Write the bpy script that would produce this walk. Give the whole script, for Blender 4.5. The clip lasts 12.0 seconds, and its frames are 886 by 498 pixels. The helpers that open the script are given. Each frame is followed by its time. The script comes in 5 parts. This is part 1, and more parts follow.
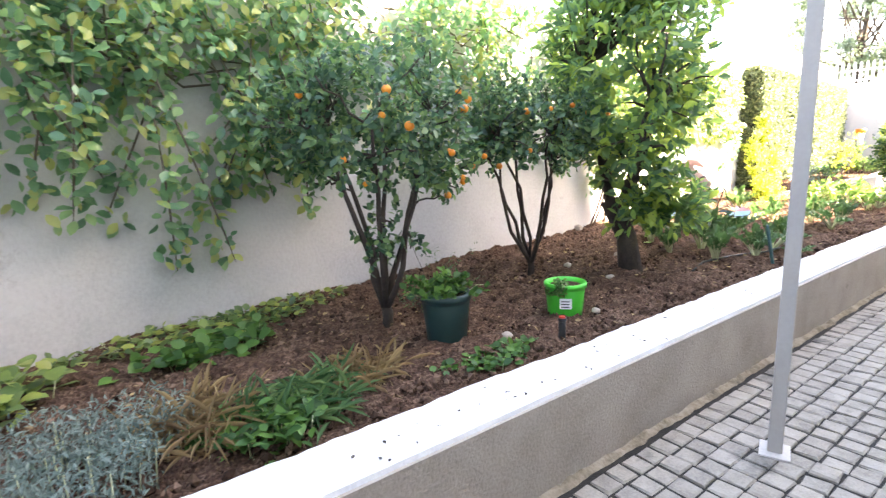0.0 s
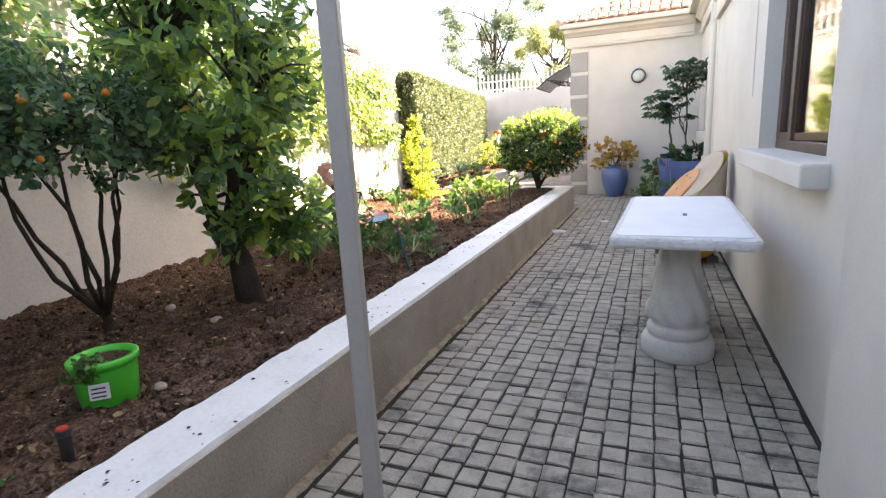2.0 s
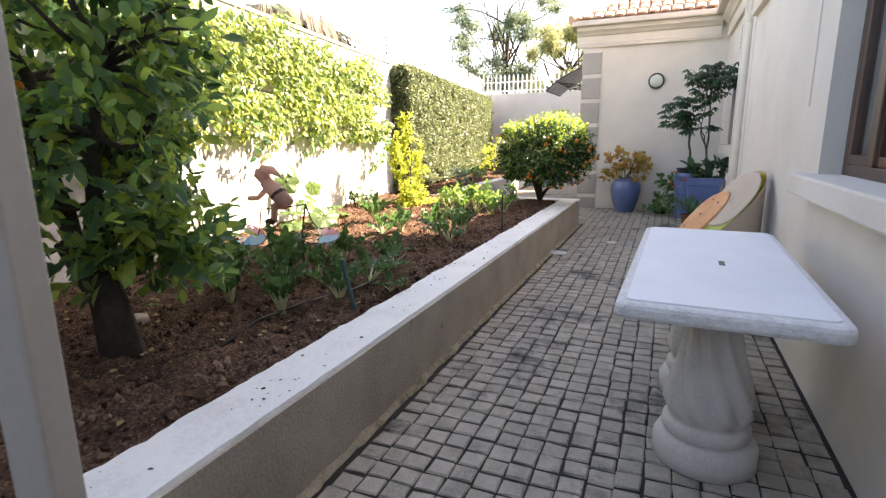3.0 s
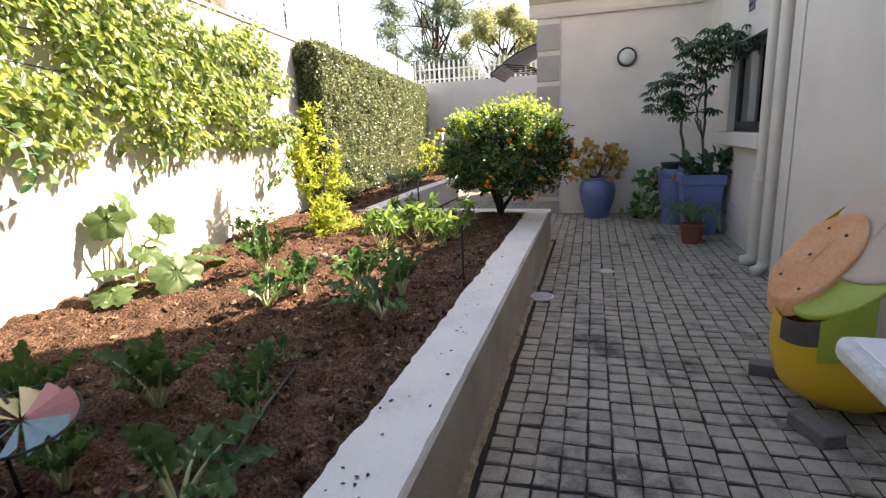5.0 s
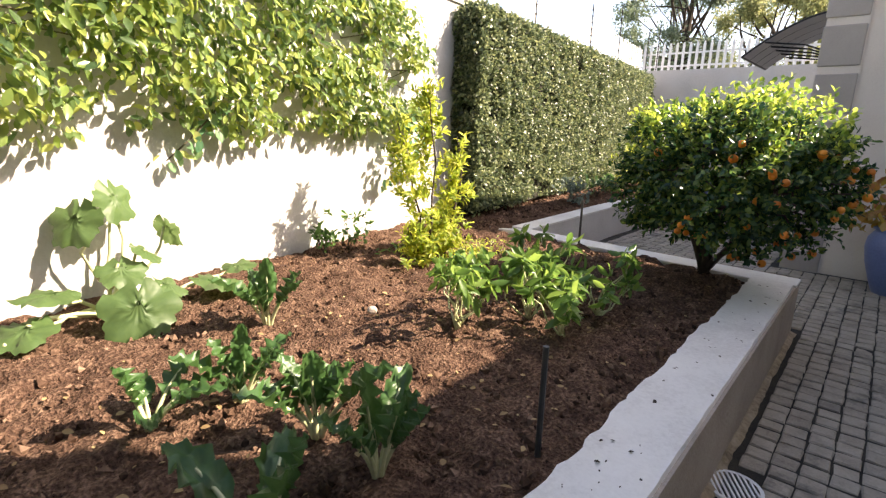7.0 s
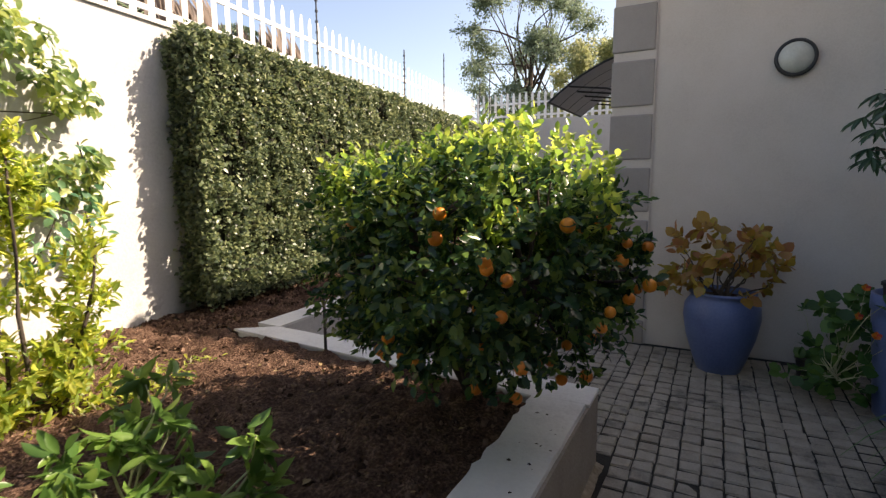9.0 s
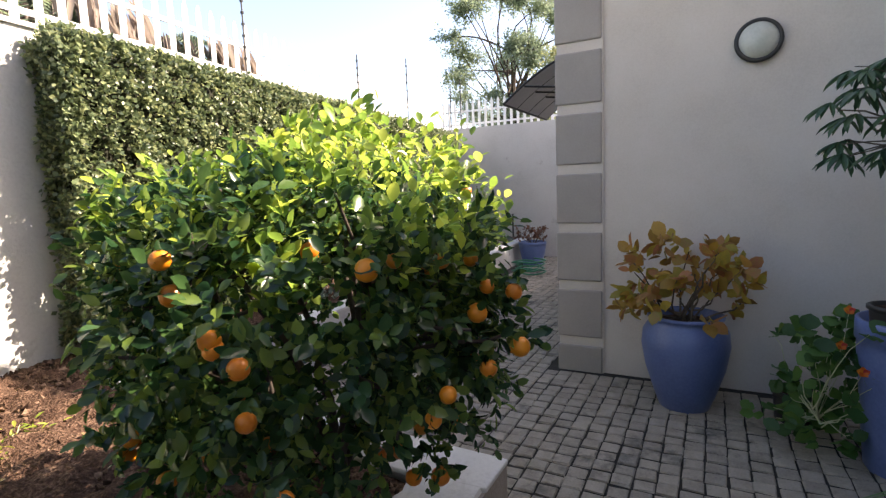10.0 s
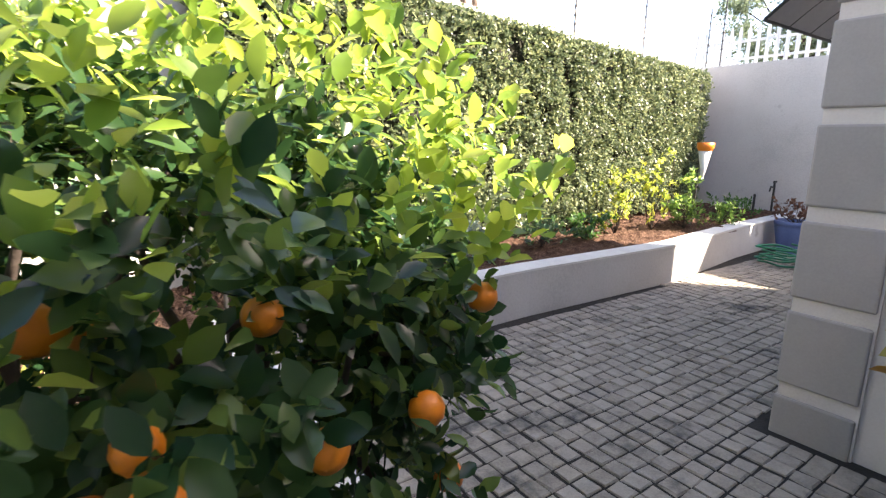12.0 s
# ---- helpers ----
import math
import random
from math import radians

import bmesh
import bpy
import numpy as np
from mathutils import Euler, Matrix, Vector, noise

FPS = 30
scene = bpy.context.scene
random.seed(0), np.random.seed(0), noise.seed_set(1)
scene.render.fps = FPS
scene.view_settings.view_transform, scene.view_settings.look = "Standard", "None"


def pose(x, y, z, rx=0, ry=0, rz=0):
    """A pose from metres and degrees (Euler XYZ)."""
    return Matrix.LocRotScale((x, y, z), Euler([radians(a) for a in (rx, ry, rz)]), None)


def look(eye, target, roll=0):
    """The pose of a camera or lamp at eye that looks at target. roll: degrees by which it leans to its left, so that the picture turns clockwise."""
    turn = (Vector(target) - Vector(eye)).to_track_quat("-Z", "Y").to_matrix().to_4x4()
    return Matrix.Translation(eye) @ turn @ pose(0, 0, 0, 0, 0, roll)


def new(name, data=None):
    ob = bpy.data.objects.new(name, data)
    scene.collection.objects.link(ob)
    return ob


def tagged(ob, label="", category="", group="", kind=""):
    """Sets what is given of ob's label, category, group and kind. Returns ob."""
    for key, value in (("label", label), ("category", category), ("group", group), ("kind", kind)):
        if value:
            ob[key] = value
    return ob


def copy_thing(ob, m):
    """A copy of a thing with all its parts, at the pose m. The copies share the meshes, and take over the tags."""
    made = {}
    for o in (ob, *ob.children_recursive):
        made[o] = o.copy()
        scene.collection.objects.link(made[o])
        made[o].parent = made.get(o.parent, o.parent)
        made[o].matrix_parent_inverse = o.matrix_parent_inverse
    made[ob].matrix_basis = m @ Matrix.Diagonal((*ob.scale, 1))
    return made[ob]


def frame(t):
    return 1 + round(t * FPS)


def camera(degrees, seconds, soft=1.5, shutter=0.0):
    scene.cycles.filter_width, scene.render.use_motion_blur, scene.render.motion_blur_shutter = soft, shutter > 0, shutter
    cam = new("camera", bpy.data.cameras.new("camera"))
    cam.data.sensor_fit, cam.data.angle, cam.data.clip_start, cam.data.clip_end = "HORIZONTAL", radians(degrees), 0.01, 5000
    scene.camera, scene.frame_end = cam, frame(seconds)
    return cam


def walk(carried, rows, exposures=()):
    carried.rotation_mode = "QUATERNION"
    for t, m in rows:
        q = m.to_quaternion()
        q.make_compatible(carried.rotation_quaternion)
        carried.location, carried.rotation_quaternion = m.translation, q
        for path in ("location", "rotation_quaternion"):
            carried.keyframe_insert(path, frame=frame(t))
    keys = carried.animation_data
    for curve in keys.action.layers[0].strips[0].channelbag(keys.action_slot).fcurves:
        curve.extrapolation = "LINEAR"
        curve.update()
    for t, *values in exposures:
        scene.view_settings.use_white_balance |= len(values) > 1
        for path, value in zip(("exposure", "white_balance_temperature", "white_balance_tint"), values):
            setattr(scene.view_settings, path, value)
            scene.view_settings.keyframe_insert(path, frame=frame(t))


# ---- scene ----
cam = camera(81.6, 12.0, soft=1.3, shutter=0.1)
PATH = [
    (0, (0.195, 0.133, 1.387), (1.353, 1.719, 1.008), -2.2),
    (0.5, (0.423, 0.208, 1.383), (1.945, 1.451, 1.014), -3.3),
    (1, (0.696, 0.167, 1.379), (2.388, 1.175, 1.035), -2.8),
    (1.5, (0.916, 0.099, 1.369), (2.676, 0.977, 1.006), -3.1),
    (2, (1.27, 0.099, 1.355), (3.076, 0.851, 0.936), -3.1),
    (2.5, (1.714, 0.094, 1.347), (3.524, 0.837, 0.932), -1.6),
    (2.7, (1.912, 0.115, 1.356), (3.71, 0.887, 0.942), -0.6),
    (4.3, (3.504, 0.612, 1.39), (5.299, 1.382, 0.958), -0.6),
    (4.5, (3.689, 0.693, 1.372), (5.502, 1.41, 0.926), -1.3),
    (5, (4.19, 0.916, 1.4), (6.061, 1.469, 0.958), -2.6),
    (5.5, (4.765, 0.978, 1.408), (6.672, 1.432, 1.013), -2.7),
    (6, (5.364, 1.011, 1.412), (7.251, 1.527, 0.995), -1.6),
    (6.2, (5.553, 1.032, 1.413), (7.393, 1.683, 0.977), -0.9),
    (6.5, (5.772, 1.056, 1.41), (7.453, 2.021, 0.918), 1.0),
    (6.7, (5.936, 1.062, 1.42), (7.456, 2.255, 0.905), 2.2),
    (8.3, (7.359, 0.998, 1.456), (8.8, 2.326, 1.057), 0.8),
    (8.5, (7.543, 0.977, 1.458), (9.096, 2.181, 1.087), 0.7),
    (9, (8.008, 0.921, 1.484), (9.759, 1.85, 1.22), -0.4),
    (9.5, (8.406, 0.796, 1.512), (10.194, 1.667, 1.297), -1.4),
    (10, (8.782, 0.693, 1.501), (10.54, 1.619, 1.272), -2.2),
    (10.5, (9.093, 0.694, 1.488), (10.753, 1.772, 1.203), -1.2),
    (11, (9.363, 0.739, 1.483), (10.803, 2.089, 1.161), 0.7),
    (11.5, (9.679, 0.729, 1.495), (10.896, 2.273, 1.132), 0.9),
    (12, (9.959, 0.794, 1.478), (11.102, 2.382, 1.066), 1.0),
]
EXPOSURE = [(0.0, 4.35, 8150, 16), (0.5, 3.90, 8300, 16), (1.5, 3.28, 8550, 16), (2.5, 3.0, 8600, 17), (4.5, 2.14, 8400, 17), (6.5, 2.08, 7900, 17), (8.5, 1.05, 7900, 17), (9.5, 1.6, 7800, 17), (10.5, 2.2, 7500, 17), (12.0, 2.5, 7300, 17)]
walk(cam, [(t, look(eye, target, roll)) for t, eye, target, roll in PATH], EXPOSURE)

# ---- world, sun ----
SUN = Vector((0.87, -1.0, 1.15)).normalized()
world = bpy.data.worlds.new("world")
scene.world = world
world.use_nodes = True
wn = world.node_tree
sky = wn.nodes.new("ShaderNodeTexSky")
sky.sky_type, sky.sun_disc = 'NISHITA', False
sky.sun_elevation = math.asin(SUN.z)
sky.sun_rotation = math.atan2(SUN.x, SUN.y)
sky.air_density, sky.dust_density, sky.altitude = 1.0, 5.0, 1400
wn.links.new(sky.outputs[0], wn.nodes["Background"].inputs[0])
wn.nodes["Background"].inputs[1].default_value = 0.13
sun_data = bpy.data.lights.new("sun", 'SUN')
sun_data.energy, sun_data.angle, sun_data.color = 5.0, radians(0.6), (1.0, 0.93, 0.83)
sun_ob = new("sun", sun_data)
sun_ob.matrix_world = look(SUN * 40, (0, 0, 0))

# ---- materials ----
def material(name, colours, scale=6.0, fine=60.0, rough=0.8, bump=0.2, metal=0.0, fine_mix=0.35, by_object=0.0, by_island=0.0, coords='Object', stain=None, spec=0.5, relief=0.02):
    """Two scales of noise mix the colours (dark, light); bump from the fine one."""
    m = bpy.data.materials.new(name)
    m.use_nodes = True
    t = m.node_tree
    L = t.links.new
    b = t.nodes["Principled BSDF"]
    b.inputs["Roughness"].default_value, b.inputs["Metallic"].default_value = rough, metal
    b.inputs["Specular IOR Level"].default_value = spec
    tc = t.nodes.new("ShaderNodeTexCoord")
    if coords == 'World':
        src = t.nodes.new("ShaderNodeNewGeometry").outputs["Position"]
    else:
        src = tc.outputs[coords]
    n1, n2 = t.nodes.new("ShaderNodeTexNoise"), t.nodes.new("ShaderNodeTexNoise")
    n1.inputs["Scale"].default_value, n2.inputs["Scale"].default_value = scale, fine
    n1.inputs["Detail"].default_value, n2.inputs["Detail"].default_value = 5, 4
    n1.inputs["Roughness"].default_value = 0.6
    L(src, n1.inputs["Vector"]), L(src, n2.inputs["Vector"])
    mx = t.nodes.new("ShaderNodeMix")
    mx.inputs[0].default_value = fine_mix
    L(n1.outputs["Fac"], mx.inputs[2]), L(n2.outputs["Fac"], mx.inputs[3])
    val = mx.outputs[0]
    for amount, node, out in ((by_object, "ShaderNodeObjectInfo", "Random"), (by_island, "ShaderNodeNewGeometry", "Random Per Island")):
        if amount:
            o = t.nodes.new(node)
            a = t.nodes.new("ShaderNodeMath")
            a.operation = 'MULTIPLY_ADD'
            a.inputs[1].default_value = amount
            L(o.outputs[out], a.inputs[0])
            L(val, a.inputs[2])
            c = t.nodes.new("ShaderNodeMath")
            c.operation = 'SUBTRACT'
            c.inputs[1].default_value = amount / 2
            L(a.outputs[0], c.inputs[0])
            val = c.outputs[0]
    r = t.nodes.new("ShaderNodeValToRGB")
    lo, hi = 0.5 - 0.5 * 0.42 - 0.25 * (by_object + by_island), 0.5 + 0.5 * 0.42 + 0.25 * (by_object + by_island)
    r.color_ramp.elements[0].position, r.color_ramp.elements[1].position = max(lo, 0), min(hi, 1)
    for i, c in enumerate(colours):
        if i in (0, len(colours) - 1):
            e = r.color_ramp.elements[0 if i == 0 else -1]
        else:
            e = r.color_ramp.elements.new(lo + (hi - lo) * i / (len(colours) - 1))
        e.color = (*c, 1)
    L(val, r.inputs[0])
    col = r.outputs[0]
    if stain:
        sc, thr, scol = stain
        n3 = t.nodes.new("ShaderNodeTexNoise")
        n3.inputs["Scale"].default_value, n3.inputs["Detail"].default_value, n3.inputs["Roughness"].default_value = sc, 6, 0.7
        L(src, n3.inputs["Vector"])
        rr = t.nodes.new("ShaderNodeMapRange")
        rr.inputs[1].default_value, rr.inputs[2].default_value = thr, thr + 0.12
        L(n3.outputs["Fac"], rr.inputs[0])
        ms = t.nodes.new("ShaderNodeMix")
        ms.data_type = 'RGBA'
        L(rr.outputs[0], ms.inputs[0])
        L(col, ms.inputs[6])
        ms.inputs[7].default_value = (*scol, 1)
        col = ms.outputs[2]
    L(col, b.inputs["Base Color"])
    if bump:
        bp = t.nodes.new("ShaderNodeBump")
        bp.inputs["Strength"].default_value, bp.inputs["Distance"].default_value = bump, relief
        L(mx.outputs[0], bp.inputs["Height"])
        L(bp.outputs[0], b.inputs["Normal"])
    return m


def leaf_material(name, colours, gloss=0.35, through_light=0.45):
    """Leaves: one colour for each leaf out of a ramp, light passing through."""
    m = bpy.data.materials.new(name)
    m.use_nodes = True
    t = m.node_tree
    L = t.links.new
    b, out = t.nodes["Principled BSDF"], t.nodes["Material Output"]
    b.inputs["Roughness"].default_value = gloss
    g = t.nodes.new("ShaderNodeNewGeometry")
    tc = t.nodes.new("ShaderNodeTexCoord")
    n = t.nodes.new("ShaderNodeTexNoise")
    n.inputs["Scale"].default_value = 40
    L(tc.outputs["Object"], n.inputs["Vector"])
    a = t.nodes.new("ShaderNodeMath")
    a.operation = 'MULTIPLY_ADD'
    a.inputs[1].default_value = 0.25
    L(n.outputs["Fac"], a.inputs[0])
    L(g.outputs["Random Per Island"], a.inputs[2])
    r = t.nodes.new("ShaderNodeValToRGB")
    for i, c in enumerate(colours):
        p = 0.12 + i / (len(colours) - 1)
        if i in (0, len(colours) - 1):
            e = r.color_ramp.elements[0 if i == 0 else -1]
            e.position = min(p, 1)
        else:
            e = r.color_ramp.elements.new(p)
        e.color = (*c, 1)
    L(a.outputs[0], r.inputs[0])
    L(r.outputs[0], b.inputs["Base Color"])
    tr = t.nodes.new("ShaderNodeBsdfTranslucent")
    hs = t.nodes.new("ShaderNodeHueSaturation")
    hs.inputs["Value"].default_value, hs.inputs["Hue"].default_value = 1.7, 0.485
    L(r.outputs[0], hs.inputs["Color"])
    L(hs.outputs[0], tr.inputs[0])
    mx = t.nodes.new("ShaderNodeMixShader")
    mx.inputs[0].default_value = through_light
    L(b.outputs[0], mx.inputs[1]), L(tr.outputs[0], mx.inputs[2])
    L(mx.outputs[0], out.inputs["Surface"])
    return m


def glass_material(name, tint=(0.8, 0.85, 0.85)):
    m = bpy.data.materials.new(name)
    m.use_nodes = True
    b = m.node_tree.nodes["Principled BSDF"]
    b.inputs["Base Color"].default_value = (*tint, 1)
    b.inputs["Roughness"].default_value = 0.03
    b.inputs["Transmission Weight"].default_value = 1.0
    b.inputs["IOR"].default_value = 1.95
    return m


PLASTER = material("beige_plaster", [(0.50, 0.45, 0.40), (0.58, 0.53, 0.475), (0.63, 0.58, 0.53)], 1.6, 90, 0.9, 0.12, coords='World')
QUOIN = material("grey_quoin_paint", [(0.30, 0.275, 0.255), (0.37, 0.34, 0.315)], 2.5, 90, 0.9, 0.12, coords='World')
WHITEWALL = material("white_boundary_paint", [(0.40, 0.395, 0.385), (0.50, 0.49, 0.48), (0.56, 0.55, 0.54)], 1.1, 45, 0.9, 0.45, coords='World', stain=(2.2, 0.62, (0.33, 0.315, 0.30)))
CAP = material("white_cap_paint", [(0.50, 0.49, 0.48), (0.64, 0.635, 0.62), (0.70, 0.695, 0.68)], 3.0, 60, 0.7, 0.25, coords='World', stain=(7, 0.70, (0.30, 0.27, 0.24)))
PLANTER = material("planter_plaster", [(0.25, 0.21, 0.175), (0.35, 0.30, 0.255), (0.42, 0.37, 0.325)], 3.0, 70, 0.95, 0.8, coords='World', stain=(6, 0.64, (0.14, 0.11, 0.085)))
SOIL = material("garden_soil", [(0.020, 0.011, 0.008), (0.098, 0.056, 0.039), (0.29, 0.185, 0.13)], 11, 70, 1.0, 1.0, coords='World', fine_mix=0.55, spec=0.1, relief=0.07)
CLOD = material("soil_clods", [(0.020, 0.011, 0.008), (0.09, 0.053, 0.036), (0.24, 0.155, 0.11)], 9, 60, 1.0, 0.7, by_island=0.6, coords='World', spec=0.1)
SETT = material("paving_sett", [(0.165, 0.143, 0.117), (0.30, 0.262, 0.213), (0.40, 0.35, 0.287)], 9, 90, 0.85, 0.6, by_object=0.16, coords='World', stain=(1.7, 0.545, (0.075, 0.070, 0.063)))
SETTS = material("paving_setts_joined", [(0.165, 0.143, 0.117), (0.30, 0.262, 0.213), (0.40, 0.35, 0.287)], 9, 90, 0.85, 0.6, by_island=0.16, coords='World', stain=(1.7, 0.545, (0.075, 0.070, 0.063)))
JOINT = material("joint_sand", [(0.008, 0.007, 0.006), (0.038, 0.033, 0.026)], 8, 90, 1.0, 0.5, coords='World')
GROUND = material("far_ground", [(0.05, 0.06, 0.03), (0.12, 0.11, 0.07)], 0.3, 4, 1.0, 0.1, coords='World')
ROOFTILE = material("terracotta_roof", [(0.36, 0.20, 0.14), (0.50, 0.31, 0.23), (0.58, 0.41, 0.32)], 3, 40, 0.85, 0.3, by_object=0.4, coords='World')
GUTTER = material("beige_gutter_paint", [(0.52, 0.46, 0.40), (0.60, 0.54, 0.48)], 4, 60, 0.5, 0.05, coords='World')
WHITEPAINT = material("white_metal_paint", [(0.70, 0.70, 0.69), (0.80, 0.80, 0.79)], 5, 60, 0.45, 0.05, coords='World')
POSTPAINT = material("post_paint", [(0.33, 0.30, 0.27), (0.40, 0.365, 0.33)], 4, 60, 0.5, 0.05, coords='World')
BLACK = material("black_metal", [(0.012, 0.012, 0.012), (0.03, 0.03, 0.03)], 10, 90, 0.5, 0.05)
WOODFRAME = material("brown_window_wood", [(0.045, 0.020, 0.014), (0.09, 0.045, 0.032)], 6, 70, 0.4, 0.1, coords='World')
DARKROOM = material("painted_room_dark", [(0.03, 0.03, 0.03), (0.05, 0.05, 0.05)], 3, 30, 0.95, 0)
GLASS = glass_material("window_glass")
CONCRETE = material("cast_concrete", [(0.40, 0.36, 0.32), (0.52, 0.475, 0.43), (0.58, 0.54, 0.50)], 4, 90, 0.85, 0.2)
ROUGHCAST = material("chipped_white_concrete", [(0.46, 0.45, 0.44), (0.60, 0.59, 0.58), (0.68, 0.675, 0.67)], 14, 45, 0.9, 0.9, fine_mix=0.5)
TABLETOP = material("pale_table_top", [(0.62, 0.63, 0.66), (0.72, 0.73, 0.75)], 3, 80, 0.55, 0.06)
BARK = material("dark_bark", [(0.022, 0.016, 0.012), (0.07, 0.052, 0.04)], 9, 60, 0.95, 0.7)
TWIG = material("vine_twig", [(0.07, 0.055, 0.04), (0.16, 0.13, 0.10)], 9, 60, 0.95, 0.4)
CITRUS_LEAF = leaf_material("citrus_leaf", [(0.012, 0.038, 0.018), (0.025, 0.068, 0.025), (0.05, 0.108, 0.030), (0.12, 0.185, 0.04)], 0.25, 0.42)
ORCHARD_LEAF = leaf_material("small_citrus_leaf", [(0.025, 0.062, 0.038), (0.045, 0.11, 0.058), (0.075, 0.16, 0.068), (0.12, 0.21, 0.07)], 0.35, 0.40)
TREE_LEAF = leaf_material("broad_tree_leaf", [(0.042, 0.10, 0.05), (0.085, 0.18, 0.065), (0.155, 0.275, 0.07), (0.27, 0.38, 0.075)], 0.35, 0.55)
VINE_LEAF = leaf_material("vine_leaf", [(0.06, 0.115, 0.05), (0.13, 0.205, 0.07), (0.21, 0.30, 0.08), (0.32, 0.37, 0.10)], 0.28, 0.5)
# The same climber's leaves, with bluish shade put into their colours.
NEAR_VINE_LEAF = leaf_material("vine_leaf_shade_toned", [(0.06, 0.15, 0.085), (0.10, 0.225, 0.12), (0.15, 0.29, 0.14), (0.21, 0.35, 0.15), (0.34, 0.38, 0.13)], 0.3, 0.5)
HEDGE_LEAF = leaf_material("hedge_leaf", [(0.045, 0.068, 0.040), (0.085, 0.122, 0.064), (0.145, 0.19, 0.090), (0.25, 0.285, 0.14)], 0.36, 0.30)
YELLOW_LEAF = leaf_material("golden_shrub_leaf", [(0.13, 0.205, 0.032), (0.25, 0.33, 0.05), (0.43, 0.45, 0.08)], 0.45, 0.6)
HERB_LEAF = leaf_material("herb_leaf", [(0.02, 0.07, 0.015), (0.05, 0.14, 0.03), (0.09, 0.20, 0.04)], 0.5, 0.4)
HEDGE_CORE = material("hedge_inner_dark", [(0.012, 0.014, 0.008), (0.03, 0.03, 0.018)], 9, 60, 1.0, 0.6)
ORANGE = material("orange_peel", [(0.62, 0.16, 0.008), (0.74, 0.25, 0.015)], 12, 160, 0.42, 0.12, by_object=0.5)

# ---- mesh helpers ----
class Shape:
    """Collects vertices and faces of one mesh."""

    def __init__(self):
        self.v, self.f = [], []

    def add(self, verts, faces):
        k = len(self.v)
        self.v += [tuple(p) for p in verts]
        self.f += [tuple(k + i for i in f) for f in faces]
        return self

    def box(self, x0, y0, z0, x1, y1, z1, m=None):
        p = [Vector((x, y, z)) for z in (z0, z1) for x, y in ((x0, y0), (x1, y0), (x1, y1), (x0, y1))]
        if m is not None:
            p = [m @ q for q in p]
        return self.add(p, [(3, 2, 1, 0), (4, 5, 6, 7), (0, 1, 5, 4), (1, 2, 6, 5), (2, 3, 7, 6), (3, 0, 4, 7)])

    def prism(self, outline, z0, z1):
        """Upright block over a plan outline, anticlockwise."""
        n = len(outline)
        self.add([(x, y, z0) for x, y in outline] + [(x, y, z1) for x, y in outline],
                 [tuple(range(n - 1, -1, -1)), tuple(range(n, 2 * n))] + [(i, (i + 1) % n, n + (i + 1) % n, n + i) for i in range(n)])
        return self

    def lathe(self, profile, segs=24, m=None, wobble=None):
        """Profile of (radius, z) turned about z; closed where the radius is 0."""
        k, rings = [], []
        verts = []
        for r, z in profile:
            ring = []
            for i in range(segs):
                a = 2 * math.pi * i / segs
                rr = r * (wobble(a, z) if wobble else 1)
                ring.append(len(verts))
                verts.append(Vector((rr * math.cos(a), rr * math.sin(a), z)))
            rings.append(ring)
        for a, b in zip(rings, rings[1:]):
            k += [(a[i], a[(i + 1) % segs], b[(i + 1) % segs], b[i]) for i in range(segs)]
        if m is not None:
            verts = [m @ q for q in verts]
        return self.add(verts, k)

    def tube(self, path, radii, segs=7, cap=True):
        path = [Vector(p) for p in path]
        if not hasattr(radii, "__len__"):
            radii = [radii] * len(path)
        verts, faces = [], []
        for i, p in enumerate(path):
            d = path[min(i + 1, len(path) - 1)] - path[max(i - 1, 0)]
            q = d.to_track_quat('Z', 'Y')
            for j in range(segs):
                a = 2 * math.pi * j / segs
                verts.append(p + q @ Vector((radii[i] * math.cos(a), radii[i] * math.sin(a), 0)))
        for i in range(len(path) - 1):
            for j in range(segs):
                faces.append((i * segs + j, i * segs + (j + 1) % segs, (i + 1) * segs + (j + 1) % segs, (i + 1) * segs + j))
        if cap:
            faces.append(tuple(range(segs - 1, -1, -1)))
            faces.append(tuple((len(path) - 1) * segs + j for j in range(segs)))
        return self.add(verts, faces)

    def mesh(self, name, mat, smooth=False):
        me = bpy.data.meshes.new(name)
        me.from_pydata(self.v, [], self.f)
        me.update()
        if mat:
            me.materials.append(mat)
        if smooth:
            me.polygons.foreach_set("use_smooth", [True] * len(me.polygons))
        return me


def thing(name, label, category, group="", at=(0, 0, 0), rz=0):
    """An empty at a thing's base, for its parts."""
    ob = new(name)
    ob.matrix_basis = pose(*at, 0, 0, rz)
    ob.empty_display_size = 0.1
    return tagged(ob, label, category, group)


def part(name, shape, mat, parent=None, label="", smooth=False, bevel=0.0, m=None):
    ob = new(name, shape.mesh(name, mat, smooth) if isinstance(shape, Shape) else shape)
    if parent is not None:
        ob.parent = parent
    if m is not None:
        ob.matrix_basis = m
    if bevel:
        b = ob.modifiers.new("bevel", 'BEVEL')
        b.width, b.segments, b.limit_method = bevel, 2, 'ANGLE'
    if label:
        ob["label"] = label
    return ob


def structure(name, shape, mat, label="", smooth=False, bevel=0.0):
    ob = part(name, shape, mat, None, label, smooth, bevel)
    ob["kind"] = "structure"
    return ob


